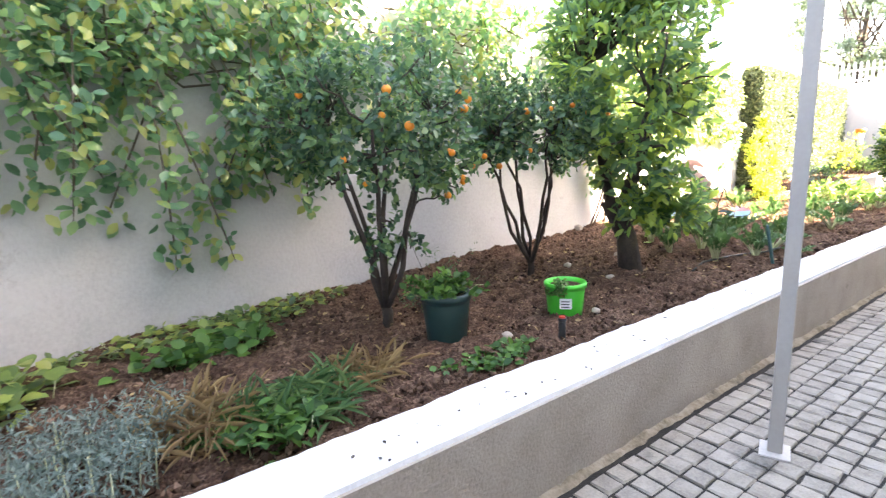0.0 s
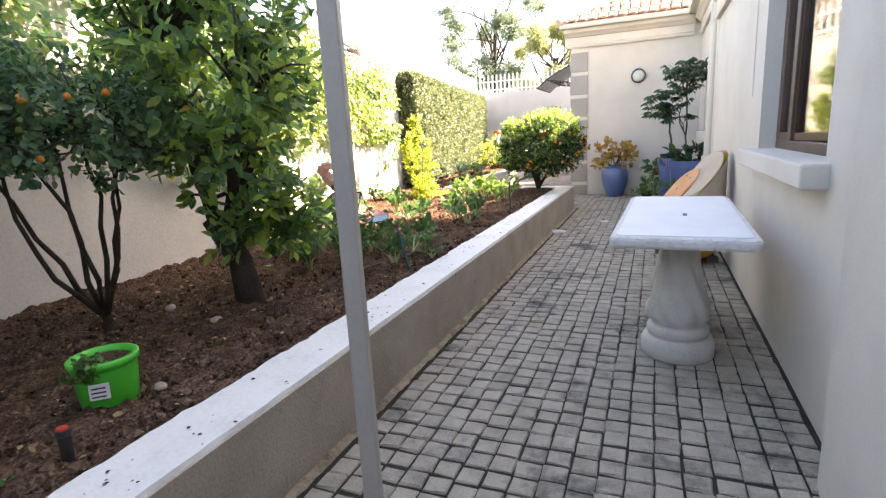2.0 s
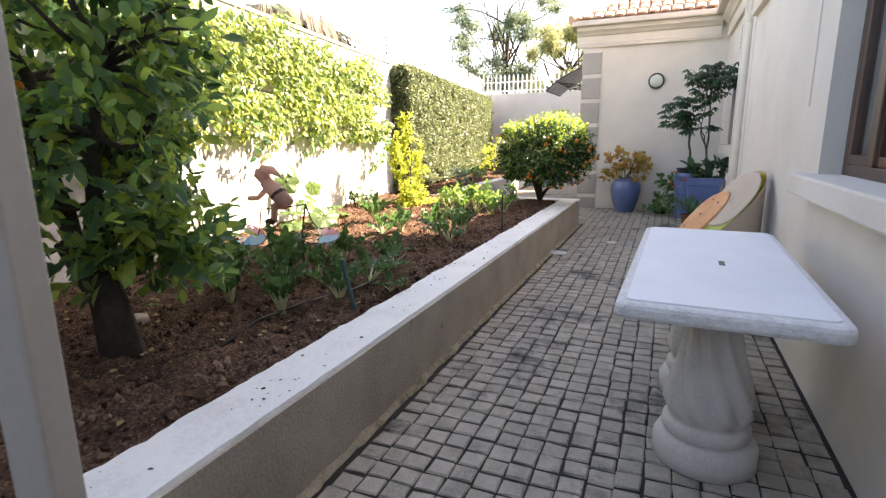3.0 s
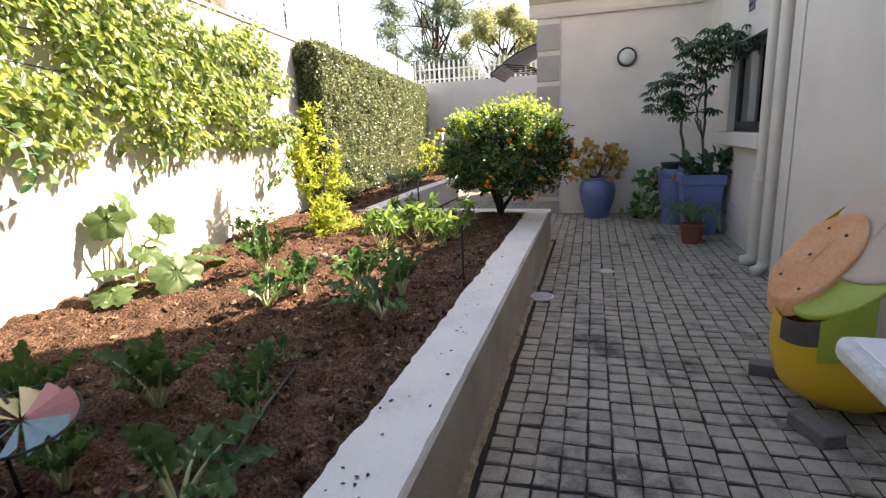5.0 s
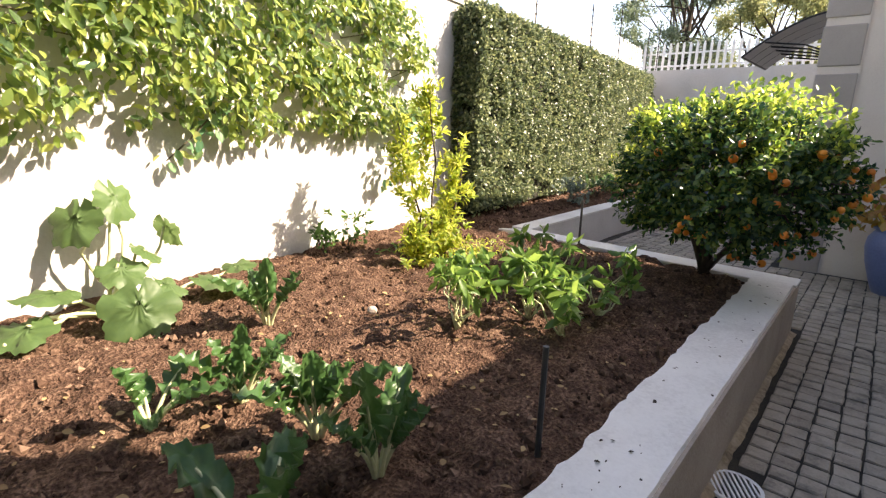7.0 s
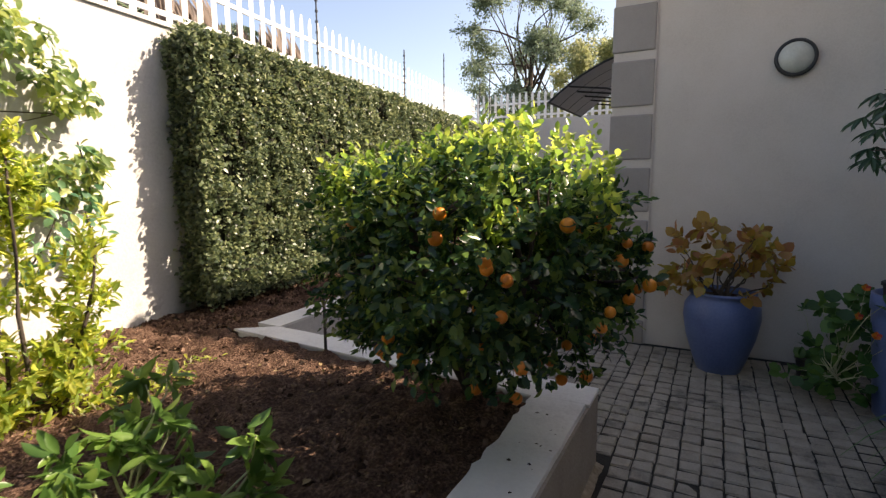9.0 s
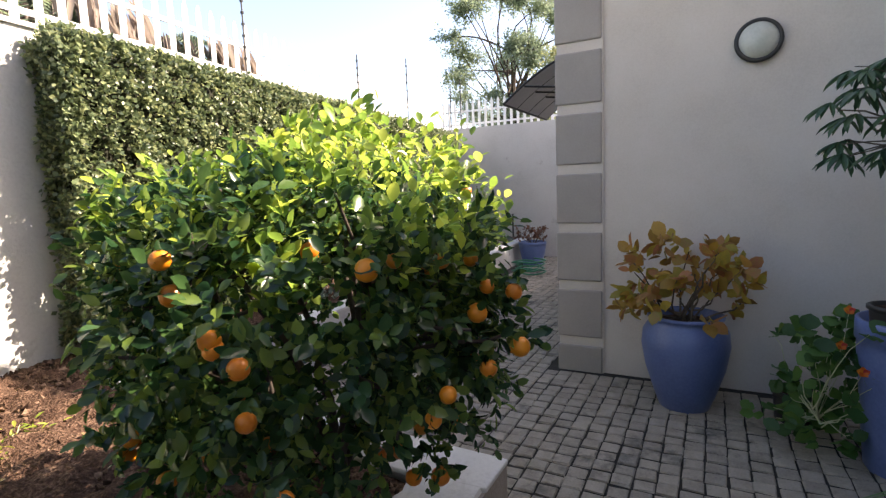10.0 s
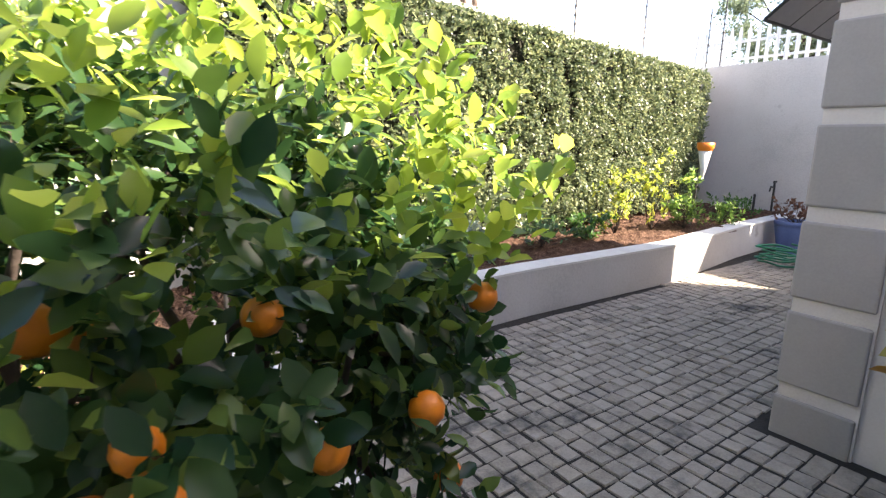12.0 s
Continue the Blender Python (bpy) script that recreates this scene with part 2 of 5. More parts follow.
LEAF_V = np.array([(0, 0, 0), (-.19, .20, .04), (.19, .20, .04), (-.30, .48, .06), (.30, .48, .06), (-.21, .78, .02), (.21, .78, .02), (0, 1, -.10), (0, .21, -.01), (0, .49, -.03), (0, .79, -.05)])
LEAF_F = np.array([(0, 8, 1), (0, 2, 8), (1, 8, 9), (1, 9, 3), (8, 2, 4), (8, 4, 9), (3, 9, 10), (3, 10, 5), (9, 4, 6), (9, 6, 10), (5, 10, 7), (10, 6, 7)])
SMALL_V = np.array([(0, 0, 0), (-.32, .5, .08), (.32, .5, .08), (0, 1, -.05)])
SMALL_F = np.array([(0, 3, 1), (0, 2, 3)])


def leaves(name, pos, axis, up, size, mat, parent=None, small=False, width=1.0, label=""):
    """One mesh of many leaves: their feet, the way they point, the side they turn up, and length."""
    V, F = (SMALL_V, SMALL_F) if small else (LEAF_V, LEAF_F)
    pos, axis, up, size = (np.asarray(a, float) for a in (pos, axis, up, size))
    y = axis / np.maximum(np.linalg.norm(axis, axis=1, keepdims=True), 1e-6)
    x = np.cross(y, up)
    x /= np.maximum(np.linalg.norm(x, axis=1, keepdims=True), 1e-6)
    z = np.cross(x, y)
    vv = pos[:, None] + size[:, None, None] * (V[None, :, :1] * width * x[:, None] + V[None, :, 1:2] * y[:, None] + V[None, :, 2:] * z[:, None])
    ff = F[None] + (np.arange(len(pos)) * len(V))[:, None, None]
    me = bpy.data.meshes.new(name)
    vv, ff = vv.reshape(-1, 3), ff.reshape(-1, 3)
    me.vertices.add(len(vv)), me.loops.add(ff.size), me.polygons.add(len(ff))
    me.vertices.foreach_set("co", vv.ravel())
    me.loops.foreach_set("vertex_index", ff.ravel())
    me.polygons.foreach_set("loop_start", np.arange(0, ff.size, 3))
    me.polygons.foreach_set("use_smooth", np.ones(len(ff), bool))
    me.update(calc_edges=True)
    me.materials.append(mat)
    ob = new(name, me)
    ob.parent = parent
    if label:
        ob["label"] = label
    return ob


def unit(n, rng):
    v = rng.normal(size=(n, 3))
    return v / np.linalg.norm(v, axis=1, keepdims=True)


def clusters(rng, centres, axes, each, length, reach, lift=0.3):
    """Leaves set round twig ends: feet, axes, up sides and sizes."""
    n = len(centres)
    c = np.repeat(centres, each, 0)
    a = np.repeat(axes, each, 0)
    along = rng.uniform(-1, 0.15, (n * each, 1))
    p = c + a * along * reach + rng.normal(size=c.shape) * reach * 0.12
    d = a * (0.35 + 0.5 * (along + 1)) + unit(n * each, rng) * 0.9
    d[:, 2] -= 0.05
    up = np.tile((0, 0, 1.0), (n * each, 1)) * lift + a * 0.6 + rng.normal(size=c.shape) * 0.25
    return p, d, up, length * rng.uniform(0.6, 1.15, n * each)


def dome_points(rng, n, radius, centre, low=-0.9, inner=0.55, bumps=0.16, square=2.0):
    """Points and outward ways through an uneven crown; square above 2 fills its shoulders."""
    d = unit(n * 3, rng)
    d = d[d[:, 2] > low][:n]
    k = unit(9, rng)
    bump = np.minimum(1, sum(np.maximum(0, d @ q) ** 6 for q in k))
    r = (1 - bumps + bumps * 1.3 * bump) * rng.uniform(inner, 1.0, len(d)) ** 0.5
    r /= (np.abs(d) ** square).sum(1) ** (1 / square)
    p = d * r[:, None] * np.array(radius) + np.array(centre)
    w = d / np.array(radius)
    return p, w / np.linalg.norm(w, axis=1, keepdims=True)


def bough(shape, a, b, r0, r1, rng, sag=0.06, n=6, segs=7):
    a, b = Vector(a), Vector(b)
    off = Vector(rng.normal(size=3)) * sag * (b - a).length
    pts = [a.lerp(b, i / n) + off * math.sin(math.pi * i / n) + Vector(rng.normal(size=3)) * 0.012 for i in range(n + 1)]
    pts[0] = a
    shape.tube(pts, [r0 + (r1 - r0) * i / n for i in range(n + 1)], segs)
    return pts


# ---- the large structure ----
def wall_y(x, off=0.0):
    """The slanting boundary wall's face."""
    return 3.38 + 0.135 * x + off


structure("ground", Shape().add([(-400, -400, -0.12), (400, -400, -0.12), (400, 400, -0.12), (-400, 400, -0.12)], [(0, 1, 2, 3)]), GROUND, "dry ground around the garden")
structure("paving_bed", Shape().box(-4, -0.75, -0.11, 19.6, 4.3, 0.002), JOINT, "sand between the paving setts")
structure("boundary_wall", Shape().prism([(-4, wall_y(-4)), (19.45, wall_y(19.45)), (19.45, wall_y(19.45, .22)), (-4, wall_y(-4, .22))], -0.11, 2.70), WHITEWALL, "tall white-painted plastered boundary wall")
structure("boundary_coping", Shape().prism([(-4, wall_y(-4, -.02)), (19.45, wall_y(19.45, -.02)), (19.45, wall_y(19.45, .24)), (-4, wall_y(-4, .24))], 2.70, 2.735), WHITEWALL, "thin coping on the boundary wall")
structure("back_wall", Shape().box(19.45, -4, -0.11, 19.67, 6.6, 2.85), WHITEWALL, "grey-white plastered end wall of the garden")


def holed_wall(shape, x0, x1, z0, z1, ya, yb, holes):
    """A wall along x between ya and yb with rectangular holes (x0, x1, z0, z1), left to right."""
    at = x0
    for a, b, c, d in holes:
        shape.box(at, ya, z0, a, yb, z1)
        shape.box(a, ya, z0, b, yb, c)
        shape.box(a, ya, d, b, yb, z1)
        at = b
    shape.box(at, ya, z0, x1, yb, z1)
    return shape


structure("house_wall_south", holed_wall(Shape(), -4, 8.90, -0.11, 2.95, -0.85, -0.60, [(4.02, 5.66, 1.165, 2.45)]), PLASTER, "smooth beige plastered house wall")
structure("house_wall_recess", holed_wall(Shape(), 8.90, 12.86, -0.11, 3.415, -0.95, -0.69, [(9.76, 11.50, 1.26, 2.25)]), PLASTER, "beige plastered wall behind the potted plants")
# Out of view: boxes added to throw the long shade over bed and wall.
structure("house_upper_storey", Shape().box(-5, -8, 2.95, 8.88, -0.62, 3.6).box(-5, -8, 3.6, 9.42, -0.50, 7.0), PLASTER, "unseen upper storey, added to shade the near bed and wall")
# Solid box; the darkness of unlit rooms is put into its colour.
structure("house_inside", Shape().box(-5, -8, -0.11, 12.86, -2.4, 2.94), DARKROOM, "block painted near black for the dark of unlit rooms")
structure("wing_wall", Shape().box(12.86, -6, -0.11, 16.9, 1.76, 3.49), PLASTER, "beige plastered wall of the house wing")
# Hidden behind the wing; added so its shadow ends the back bed's sunlit patch.
structure("house_wall_far", Shape().box(18.8, -6, -0.11, 19.45, 1.76, 3.9), PLASTER, "unseen plaster block, added to shade the end of the back bed")
structure("garden_wall_end", Shape().box(-4.2, -0.85, -0.11, -4.0, 3.3, 2.7), WHITEWALL, "plain wall behind the start of the path")
# cornice of the wing and of the recess
def cornice(name, x0, y0, x1, y1, z):
    """Stepped moulding along a straight line; the face looks to the left of the way."""
    d = Vector((x1 - x0, y1 - y0, 0))
    L = d.length
    m = Matrix.Translation((x0, y0, z)) @ d.to_track_quat('X', 'Z').to_matrix().to_4x4()
    prof = [(0, 0), (0.05, 0), (0.06, 0.05), (0.045, 0.07), (0.045, 0.20), (0.075, 0.215), (0.10, 0.25), (0.15, 0.29), (0.15, 0.36), (0, 0.36)]
    s = Shape()
    n = len(prof)
    s.add([m @ Vector((0, a, b)) for a, b in prof] + [m @ Vector((L, a, b)) for a, b in prof],
          [tuple(range(n)), tuple(range(2 * n - 1, n - 1, -1))] + [(i, n + i, n + (i + 1) % n, (i + 1) % n) for i in range(n)])
    return structure(name, s, GUTTER, "beige moulded cornice under the eaves")


cornice("cornice_wing", 12.86, -0.55, 12.86, 1.90, 3.05)
cornice("cornice_recess", 9.0, -0.69, 12.72, -0.69, 3.05)
structure("gutter_wing", Shape().box(12.62, -0.60, 3.41, 12.76, 1.98, 3.51), GUTTER, "beige roof gutter", bevel=0.02)

# planter walls: a low plastered wall with a white cap, along the path and round its end
BED2_FRONT = [(10.70, 3.73), (13.05, 3.80), (15.25, 3.74), (17.1, 3.98), (19.45, 4.12)]


def ragged(line, side, step, amount, seed):
    """Points along a line, pushed unevenly to one side."""
    rng = np.random.default_rng(seed)
    out = []
    for (ax, ay), (bx, by) in zip(line, line[1:]):
        n = max(1, int(math.hypot(bx - ax, by - ay) / step))
        for i in range(n):
            t = i / n
            w = amount * rng.uniform(-1, 1)
            out.append((ax + (bx - ax) * t + side[0] * w, ay + (by - ay) * t + side[1] * w))
    out.append(line[-1])
    return out


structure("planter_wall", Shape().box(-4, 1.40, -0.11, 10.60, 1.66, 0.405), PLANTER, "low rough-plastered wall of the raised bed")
structure("planter_wall_end", Shape().prism([(10.60, 1.40), (10.70, 3.73), (10.50, 3.93), (10.385, 1.665)], -0.11, 0.404), WHITEWALL, "end wall of the raised bed")
inner = ragged([(-4, 1.672), (10.38, 1.672)], (0, 1), 0.045, 0.007, 3)
inner = [(x, y + .016 * noise.noise((x * 2.3, 0, 3)) + .010 * noise.noise((x * 7, 0, 8))) for x, y in inner]
cap_top = Shape()
n = len(inner)
cap_top.add([(x, 1.412, 0.402) for x, y in inner] + [(x, 1.418 + .006 * noise.noise((x * 9, 0, 0)), 0.422) for x, y in inner] + [(x, y, 0.424) for x, y in inner] + [(x, y, 0.395) for x, y in inner],
            [(i, i + 1, n + i + 1, n + i) for i in range(n - 1)] + [(n + i, n + i + 1, 2 * n + i + 1, 2 * n + i) for i in range(n - 1)] + [(2 * n + i, 2 * n + i + 1, 3 * n + i + 1, 3 * n + i) for i in range(n - 1)])
structure("planter_cap", cap_top, CAP, "white-painted top of the raised bed's wall, ragged at the soil")
structure("planter_cap_end", Shape().prism([(10.38, 1.396), (10.606, 1.396), (10.704, 3.735), (10.51, 3.99), (10.36, 1.66)], 0.402, 0.4235), CAP, "white-painted top of the bed's end wall", bevel=0.006)
bed2 = Shape()
bed2_cap = Shape()
for (ax, ay), (bx, by) in zip(BED2_FRONT, BED2_FRONT[1:]):
    bed2.prism([(ax, ay), (bx, by), (bx, by + .21), (ax, ay + .21)], -0.11, 0.404)
    bed2_cap.prism([(ax, ay - .004), (bx, by - .004), (bx, by + .215), (ax, ay + .215)], 0.404, 0.4236)
structure("back_bed_wall", bed2, WHITEWALL, "low white wall of the bed under the hedge")
structure("back_bed_cap", bed2_cap, CAP, "white-painted top of the back bed's wall")
MORTAR = material("mossy_mortar", [(0.07, 0.055, 0.035), (0.25, 0.20, 0.14), (0.38, 0.32, 0.25)], 9, 50, 0.95, 0.7, coords='World')
foot = Shape()
xs = [-4 + .025 * i for i in range(585)]
for x in xs:
    w = .044 + .024 * noise.noise((x * 4, 1, 0)) + .014 * noise.noise((x * 17, 3, 0))
    h = .014 + .012 * noise.noise((x * 6, 7, 0)) + .010 * noise.noise((x * 23, 5, 0))
    foot.v += [(x, 1.398 - max(.004, w), -.02), (x, 1.398 - max(.004, w) * .7, max(.002, h * .6)), (x, 1.399, max(.006, h * 1.5))]
foot.f = [(3 * i + j, 3 * i + 3 + j, 3 * i + 4 + j, 3 * i + 1 + j) for i in range(len(xs) - 1) for j in range(2)]
structure("planter_footing", foot, MORTAR, "crumbling mortar along the foot of the planter", smooth=True)


def soil_sheet(name, x0, x1, lo, hi, seed, step=0.03, z=0.40):
    nx = int((x1 - x0) / step)
    ny = 84
    v, f = [], []
    for i in range(nx + 1):
        x = x0 + (x1 - x0) * i / nx
        for j in range(ny + 1):
            y = lo(x) + (hi(x) - lo(x)) * j / ny
            h = 0.035 * noise.noise((x * 1.3, y * 1.3, seed)) + 0.036 * noise.noise((x * 5, y * 5, seed)) + 0.030 * noise.noise((x * 13, y * 13, seed)) + 0.018 * noise.noise((x * 28, y * 28, seed))
            edge = min(1, (y - lo(x)) / 0.25)
            over = 0.05 if x < 11 and z < .41 and hi(x) > 4 and lo(x) < 2 and x > 10.35 + .062 * (y - 1.66) else 0
            v.append((x, y, z - 0.012 + (h + 0.025) * edge - over))
    for i in range(nx):
        for j in range(ny):
            a = i * (ny + 1) + j
            f.append((a, a + ny + 1, a + ny + 2, a + 1))
    s = Shape()
    s.v, s.f = v, f
    return structure(name, s, SOIL, "dark crumbly garden soil with bits of bark", smooth=True)


soil_sheet("soil", -4, 10.60, lambda x: 1.65, lambda x: wall_y(x, .01), 0.3)
soil_sheet("soil_back_bed", 10.55, 19.46, lambda x: 3.93 if x < 17.0 else 4.15, lambda x: wall_y(x, .01), 5.1)
rng = np.random.default_rng(11)
clod = Shape()
for i in range(21000):
    x = rng.uniform(0, 12.5)
    y = rng.uniform(1.70 if x < 10.3 else 4.15, wall_y(x))
    r = 0.006 + 0.022 * rng.random() ** 3
    zz = 0.40 + 0.028 * noise.noise((x * 1.3, y * 1.3, 0.3)) + 0.022 * noise.noise((x * 5, y * 5, 0.3)) + 0.01
    q = Euler(rng.uniform(0, 6, 3)).to_matrix()
    pts = [Vector((x, y, zz)) + q @ (Vector(d) * r * rng.uniform(0.6, 1.3)) for d in ((1, 0, 0), (-1, 0, 0), (0, 1, 0), (0, -1, 0), (0, 0, .7), (0, 0, -.7))]
    clod.add(pts, [(0, 2, 4), (2, 1, 4), (1, 3, 4), (3, 0, 4), (2, 0, 5), (1, 2, 5), (3, 1, 5), (0, 3, 5)])
tagged(part("soil_clods", clod, CLOD), "loose clods and bark chips on the soil", "soil", kind="stuff")

# ---- plants: hedge, climber, trees ----
def hedge():
    h = thing("hedge", "tall clipped hedge of small dense leaves against the wall", "hedge", at=(10.7, wall_y(10.7), 0.4))
    inv = h.matrix_basis.inverted()
    rng = np.random.default_rng(21)
    X0, X1, TH, TOP = 10.70, 18.9, 0.40, 2.66
    # Solid block coloured near black for the shade among the inner twigs.
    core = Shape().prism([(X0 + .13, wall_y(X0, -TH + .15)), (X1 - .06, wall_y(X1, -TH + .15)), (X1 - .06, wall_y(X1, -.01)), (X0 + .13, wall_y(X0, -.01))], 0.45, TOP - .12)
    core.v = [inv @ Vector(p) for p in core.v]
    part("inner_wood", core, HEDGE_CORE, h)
    # tufts of small leaves standing out from the clipped face, with dark hollows between them
    tufts = 11500
    tx = rng.uniform(X0, X1, tufts)
    tz = 0.50 + (TOP - 0.50) * rng.random(tufts)
    hollow = np.array([noise.noise((a * 4.5, b * 4.5, 1.7)) + 0.7 * noise.noise((a * 11, b * 11, 3)) for a, b in zip(tx, tz)])
    ty = -TH + 0.035 - 0.055 * hollow + rng.random(tufts) ** 2 * 0.05 + np.maximum(0, tz - (TOP - 0.14)) ** 2 * 5
    keep = hollow > -0.42
    face = np.stack([tx, wall_y(tx) + ty, tz], 1)[keep]
    way = np.tile((0.13, -1.0, 0.15), (len(face), 1))
    ends = 900
    ey, ez = rng.uniform(-TH, 0, ends), rng.uniform(0.5, TOP, ends)
    ex = X0 + 0.03 + rng.random(ends) ** 2 * 0.07 + np.maximum(0, ez - TOP + .16) ** 2 * 5 + np.array([0.05 * noise.noise((a * 6, b * 3, 7)) for a, b in zip(ey, ez)])
    face = np.concatenate([face, np.stack([ex, wall_y(ex) + ey, ez], 1)])
    way = np.concatenate([way, np.tile((-1.0, 0, 0.15), (ends, 1))])
    tops = 1900
    ux, uy = rng.uniform(X0 + .03, X1, tops), rng.uniform(-TH + .03, 0.02, tops)
    uz = TOP - .03 + np.array([0.05 * noise.noise((a * 3, b * 3, 2)) for a, b in zip(ux, uy)])
    face = np.concatenate([face, np.stack([ux, wall_y(ux) + uy, uz], 1)])
    way = np.concatenate([way, np.tile((0, -0.2, 1.0), (tops, 1))])
    each = 9
    spray = way + unit(len(way), rng) * 0.7
    p = np.repeat(face, each, 0) + rng.normal(size=(len(face) * each, 3)) * 0.022
    axis = np.repeat(spray, each, 0) * 0.6 + unit(len(p), rng) * 0.85
    up = np.repeat(way, each, 0) * 0.7 + rng.normal(size=p.shape) * 0.55 + np.array((0, 0, 0.35))
    leaves("foliage", p - np.array(h.location), axis, up, rng.uniform(0.027, 0.050, len(p)), HEDGE_LEAF, h, small=True, width=1.25)
    return h


hedge()


def climber():
    """Climbing plant over the boundary wall: dense and sunlit at the far end, looser near the start."""
    c = thing("climbing_vine", "leafy climber hanging over the white boundary wall", "climbing plant", at=(4, wall_y(4), 2.0))
    o = np.array(c.location)
    rng = np.random.default_rng(31)
    P, A, U, S = [], [], [], []
    # far dense curtain
    n = 11000
    x = rng.uniform(5.1, 10.0, n)
    edge = np.array([1.36 + 0.13 * noise.noise((a * 1.7, 2, 0)) + 0.10 * noise.noise((a * 5, 4, 0)) for a in x])
    top = np.array([2.62 + 0.14 * noise.noise((a * 2.1, 9, 0)) - 1.1 * max(0, a - 9.5) for a in x])
    z = edge + (top - edge) * rng.random(n) ** 0.85
    keep = np.array([noise.noise((a * 3.1, b * 3.4, 6.6)) + 0.5 * noise.noise((a * 8, b * 8, 2.2)) > -0.26 for a, b in zip(x, z)])
    x, z, edge = x[keep], z[keep], edge[keep]
    n = len(x)
    off = rng.uniform(0.02, 0.30, n) * np.clip((z - edge) / 0.35 + 0.35, 0, 1)
    P.append(np.stack([x, wall_y(x) - off, z], 1))
    A.append(np.stack([rng.normal(size=n) * 0.6, -0.45 + rng.normal(size=n) * 0.45, -0.7 + rng.normal(size=n) * 0.5], 1))
    U.append(np.stack([rng.normal(size=n) * 0.6, -0.8 + rng.normal(size=n) * 0.5, 0.8 + rng.normal(size=n) * 0.5], 1))
    S.append(rng.uniform(0.05, 0.095, n))
    far = n
    # hanging strands
    twigs = Shape()
    strands = [(x0, rng.uniform(1.75, 2.6), rng.uniform(0.35, 0.9)) for x0 in np.linspace(-0.9, 4.9, 26)]
    strands += [(0.55, 2.2, 1.45), (0.62, 2.0, 1.25), (1.38, 2.0, 1.0), (1.45, 2.2, 1.1), (1.22, 2.1, 0.95), (1.3, 2.4, 1.2), (0.95, 2.0, 0.85), (1.6, 2.2, 0.9), (-0.15, 2.0, 0.7), (0.35, 2.1, 1.0), (0.75, 1.95, 0.9), (1.25, 2.0, 0.85), (1.05, 2.1, 0.8), (0.2, 2.4, 1.1), (-0.1, 2.2, 1.0), (0.05, 2.5, 1.1), (-0.35, 2.3, 1.2), (0.45, 2.5, 0.9), (0.9, 2.5, 0.9), (1.4, 2.3, 1.0), (5.2, 2.2, 1.2), (5.0, 1.9, 1.1), (5.35, 2.0, 0.9)]
    strands += [(9.75, 1.6, 0.75), (9.9, 1.75, 0.8), (7.9, 1.6, 0.45), (6.2, 1.6, 0.4)]
    for x0, z0, ln in strands:
        k = int(ln * 85)
        t = np.sort(rng.random(k))
        sway = rng.normal() * 0.25
        bulge = rng.uniform(0.10, 0.32)
        px = x0 + sway * t + rng.normal(size=k) * 0.05
        pz = z0 - ln * t
        py = wall_y(px) - bulge * np.sin(np.pi * np.clip(t * 0.8 + 0.15, 0, 1)) - 0.02 + rng.normal(size=k) * 0.03
        P.append(np.stack([px, np.minimum(py, wall_y(px) - 0.02), pz], 1))
        A.append(np.stack([rng.normal(size=k) * 0.7, -0.3 + rng.normal(size=k) * 0.5, -0.6 + rng.normal(size=k) * 0.5], 1))
        U.append(np.stack([rng.normal(size=k) * 0.4, -0.8 + rng.normal(size=k) * 0.4, 0.9 + rng.normal(size=k) * 0.3], 1))
        S.append(rng.uniform(0.055, 0.095, k))
        pts = [Vector((x0 + sway * q, wall_y(x0) - bulge * math.sin(math.pi * min(1, q * 0.8 + 0.15)) - 0.02, z0 - ln * q)) - Vector(o) for q in np.linspace(0, 1, 7)]
        twigs.tube(pts, [0.006] * 6 + [0.002], 5)
    # loose mass along the top
    n = 11000
    x = rng.uniform(-2.5, 5.4, n)
    base = np.array([1.88 + 0.30 * noise.noise((a * 1.1, 5, 1)) + 0.2 * noise.noise((a * 3, 8, 1)) for a in x])
    z = base + (2.84 - base) * rng.random(n) ** 0.8
    keep = np.array([noise.noise((a * 2.3, b * 2.6, 4.4)) > -0.28 for a, b in zip(x, z)])
    x, z = x[keep], z[keep]
    n = len(x)
    P.append(np.stack([x, wall_y(x) - rng.uniform(0.02, 0.38, n), z], 1))
    A.append(np.stack([rng.normal(size=n) * 0.7, -0.3 + rng.normal(size=n) * 0.5, -0.5 + rng.normal(size=n) * 0.5], 1))
    U.append(np.stack([rng.normal(size=n) * 0.4, -0.7 + rng.normal(size=n) * 0.4, 0.9 + rng.normal(size=n) * 0.3], 1))
    S.append(rng.uniform(0.05, 0.085, n))
    P, A, U, S = (np.concatenate(q) for q in (P, A, U, S))
    leaves("foliage", (P - o)[:far], A[:far], U[:far], S[:far], VINE_LEAF, c, width=0.8)
    leaves("shaded_foliage", (P - o)[far:], A[far:], U[far:], S[far:], NEAR_VINE_LEAF, c, width=1.0)
    # woody stems creeping along the wall
    for i in range(34):
        x0 = rng.uniform(-2, 9.0)
        z0 = rng.uniform(1.7, 2.6)
        pts = []
        for k in range(9):
            px = x0 + k * rng.uniform(0.12, 0.22)
            pts.append(Vector((px, wall_y(px) - rng.uniform(0.02, 0.10), z0 + rng.normal() * 0.05 - 0.02 * k)) - Vector(o))
        twigs.tube(pts, [0.009 - 0.0007 * k for k in range(9)], 5)
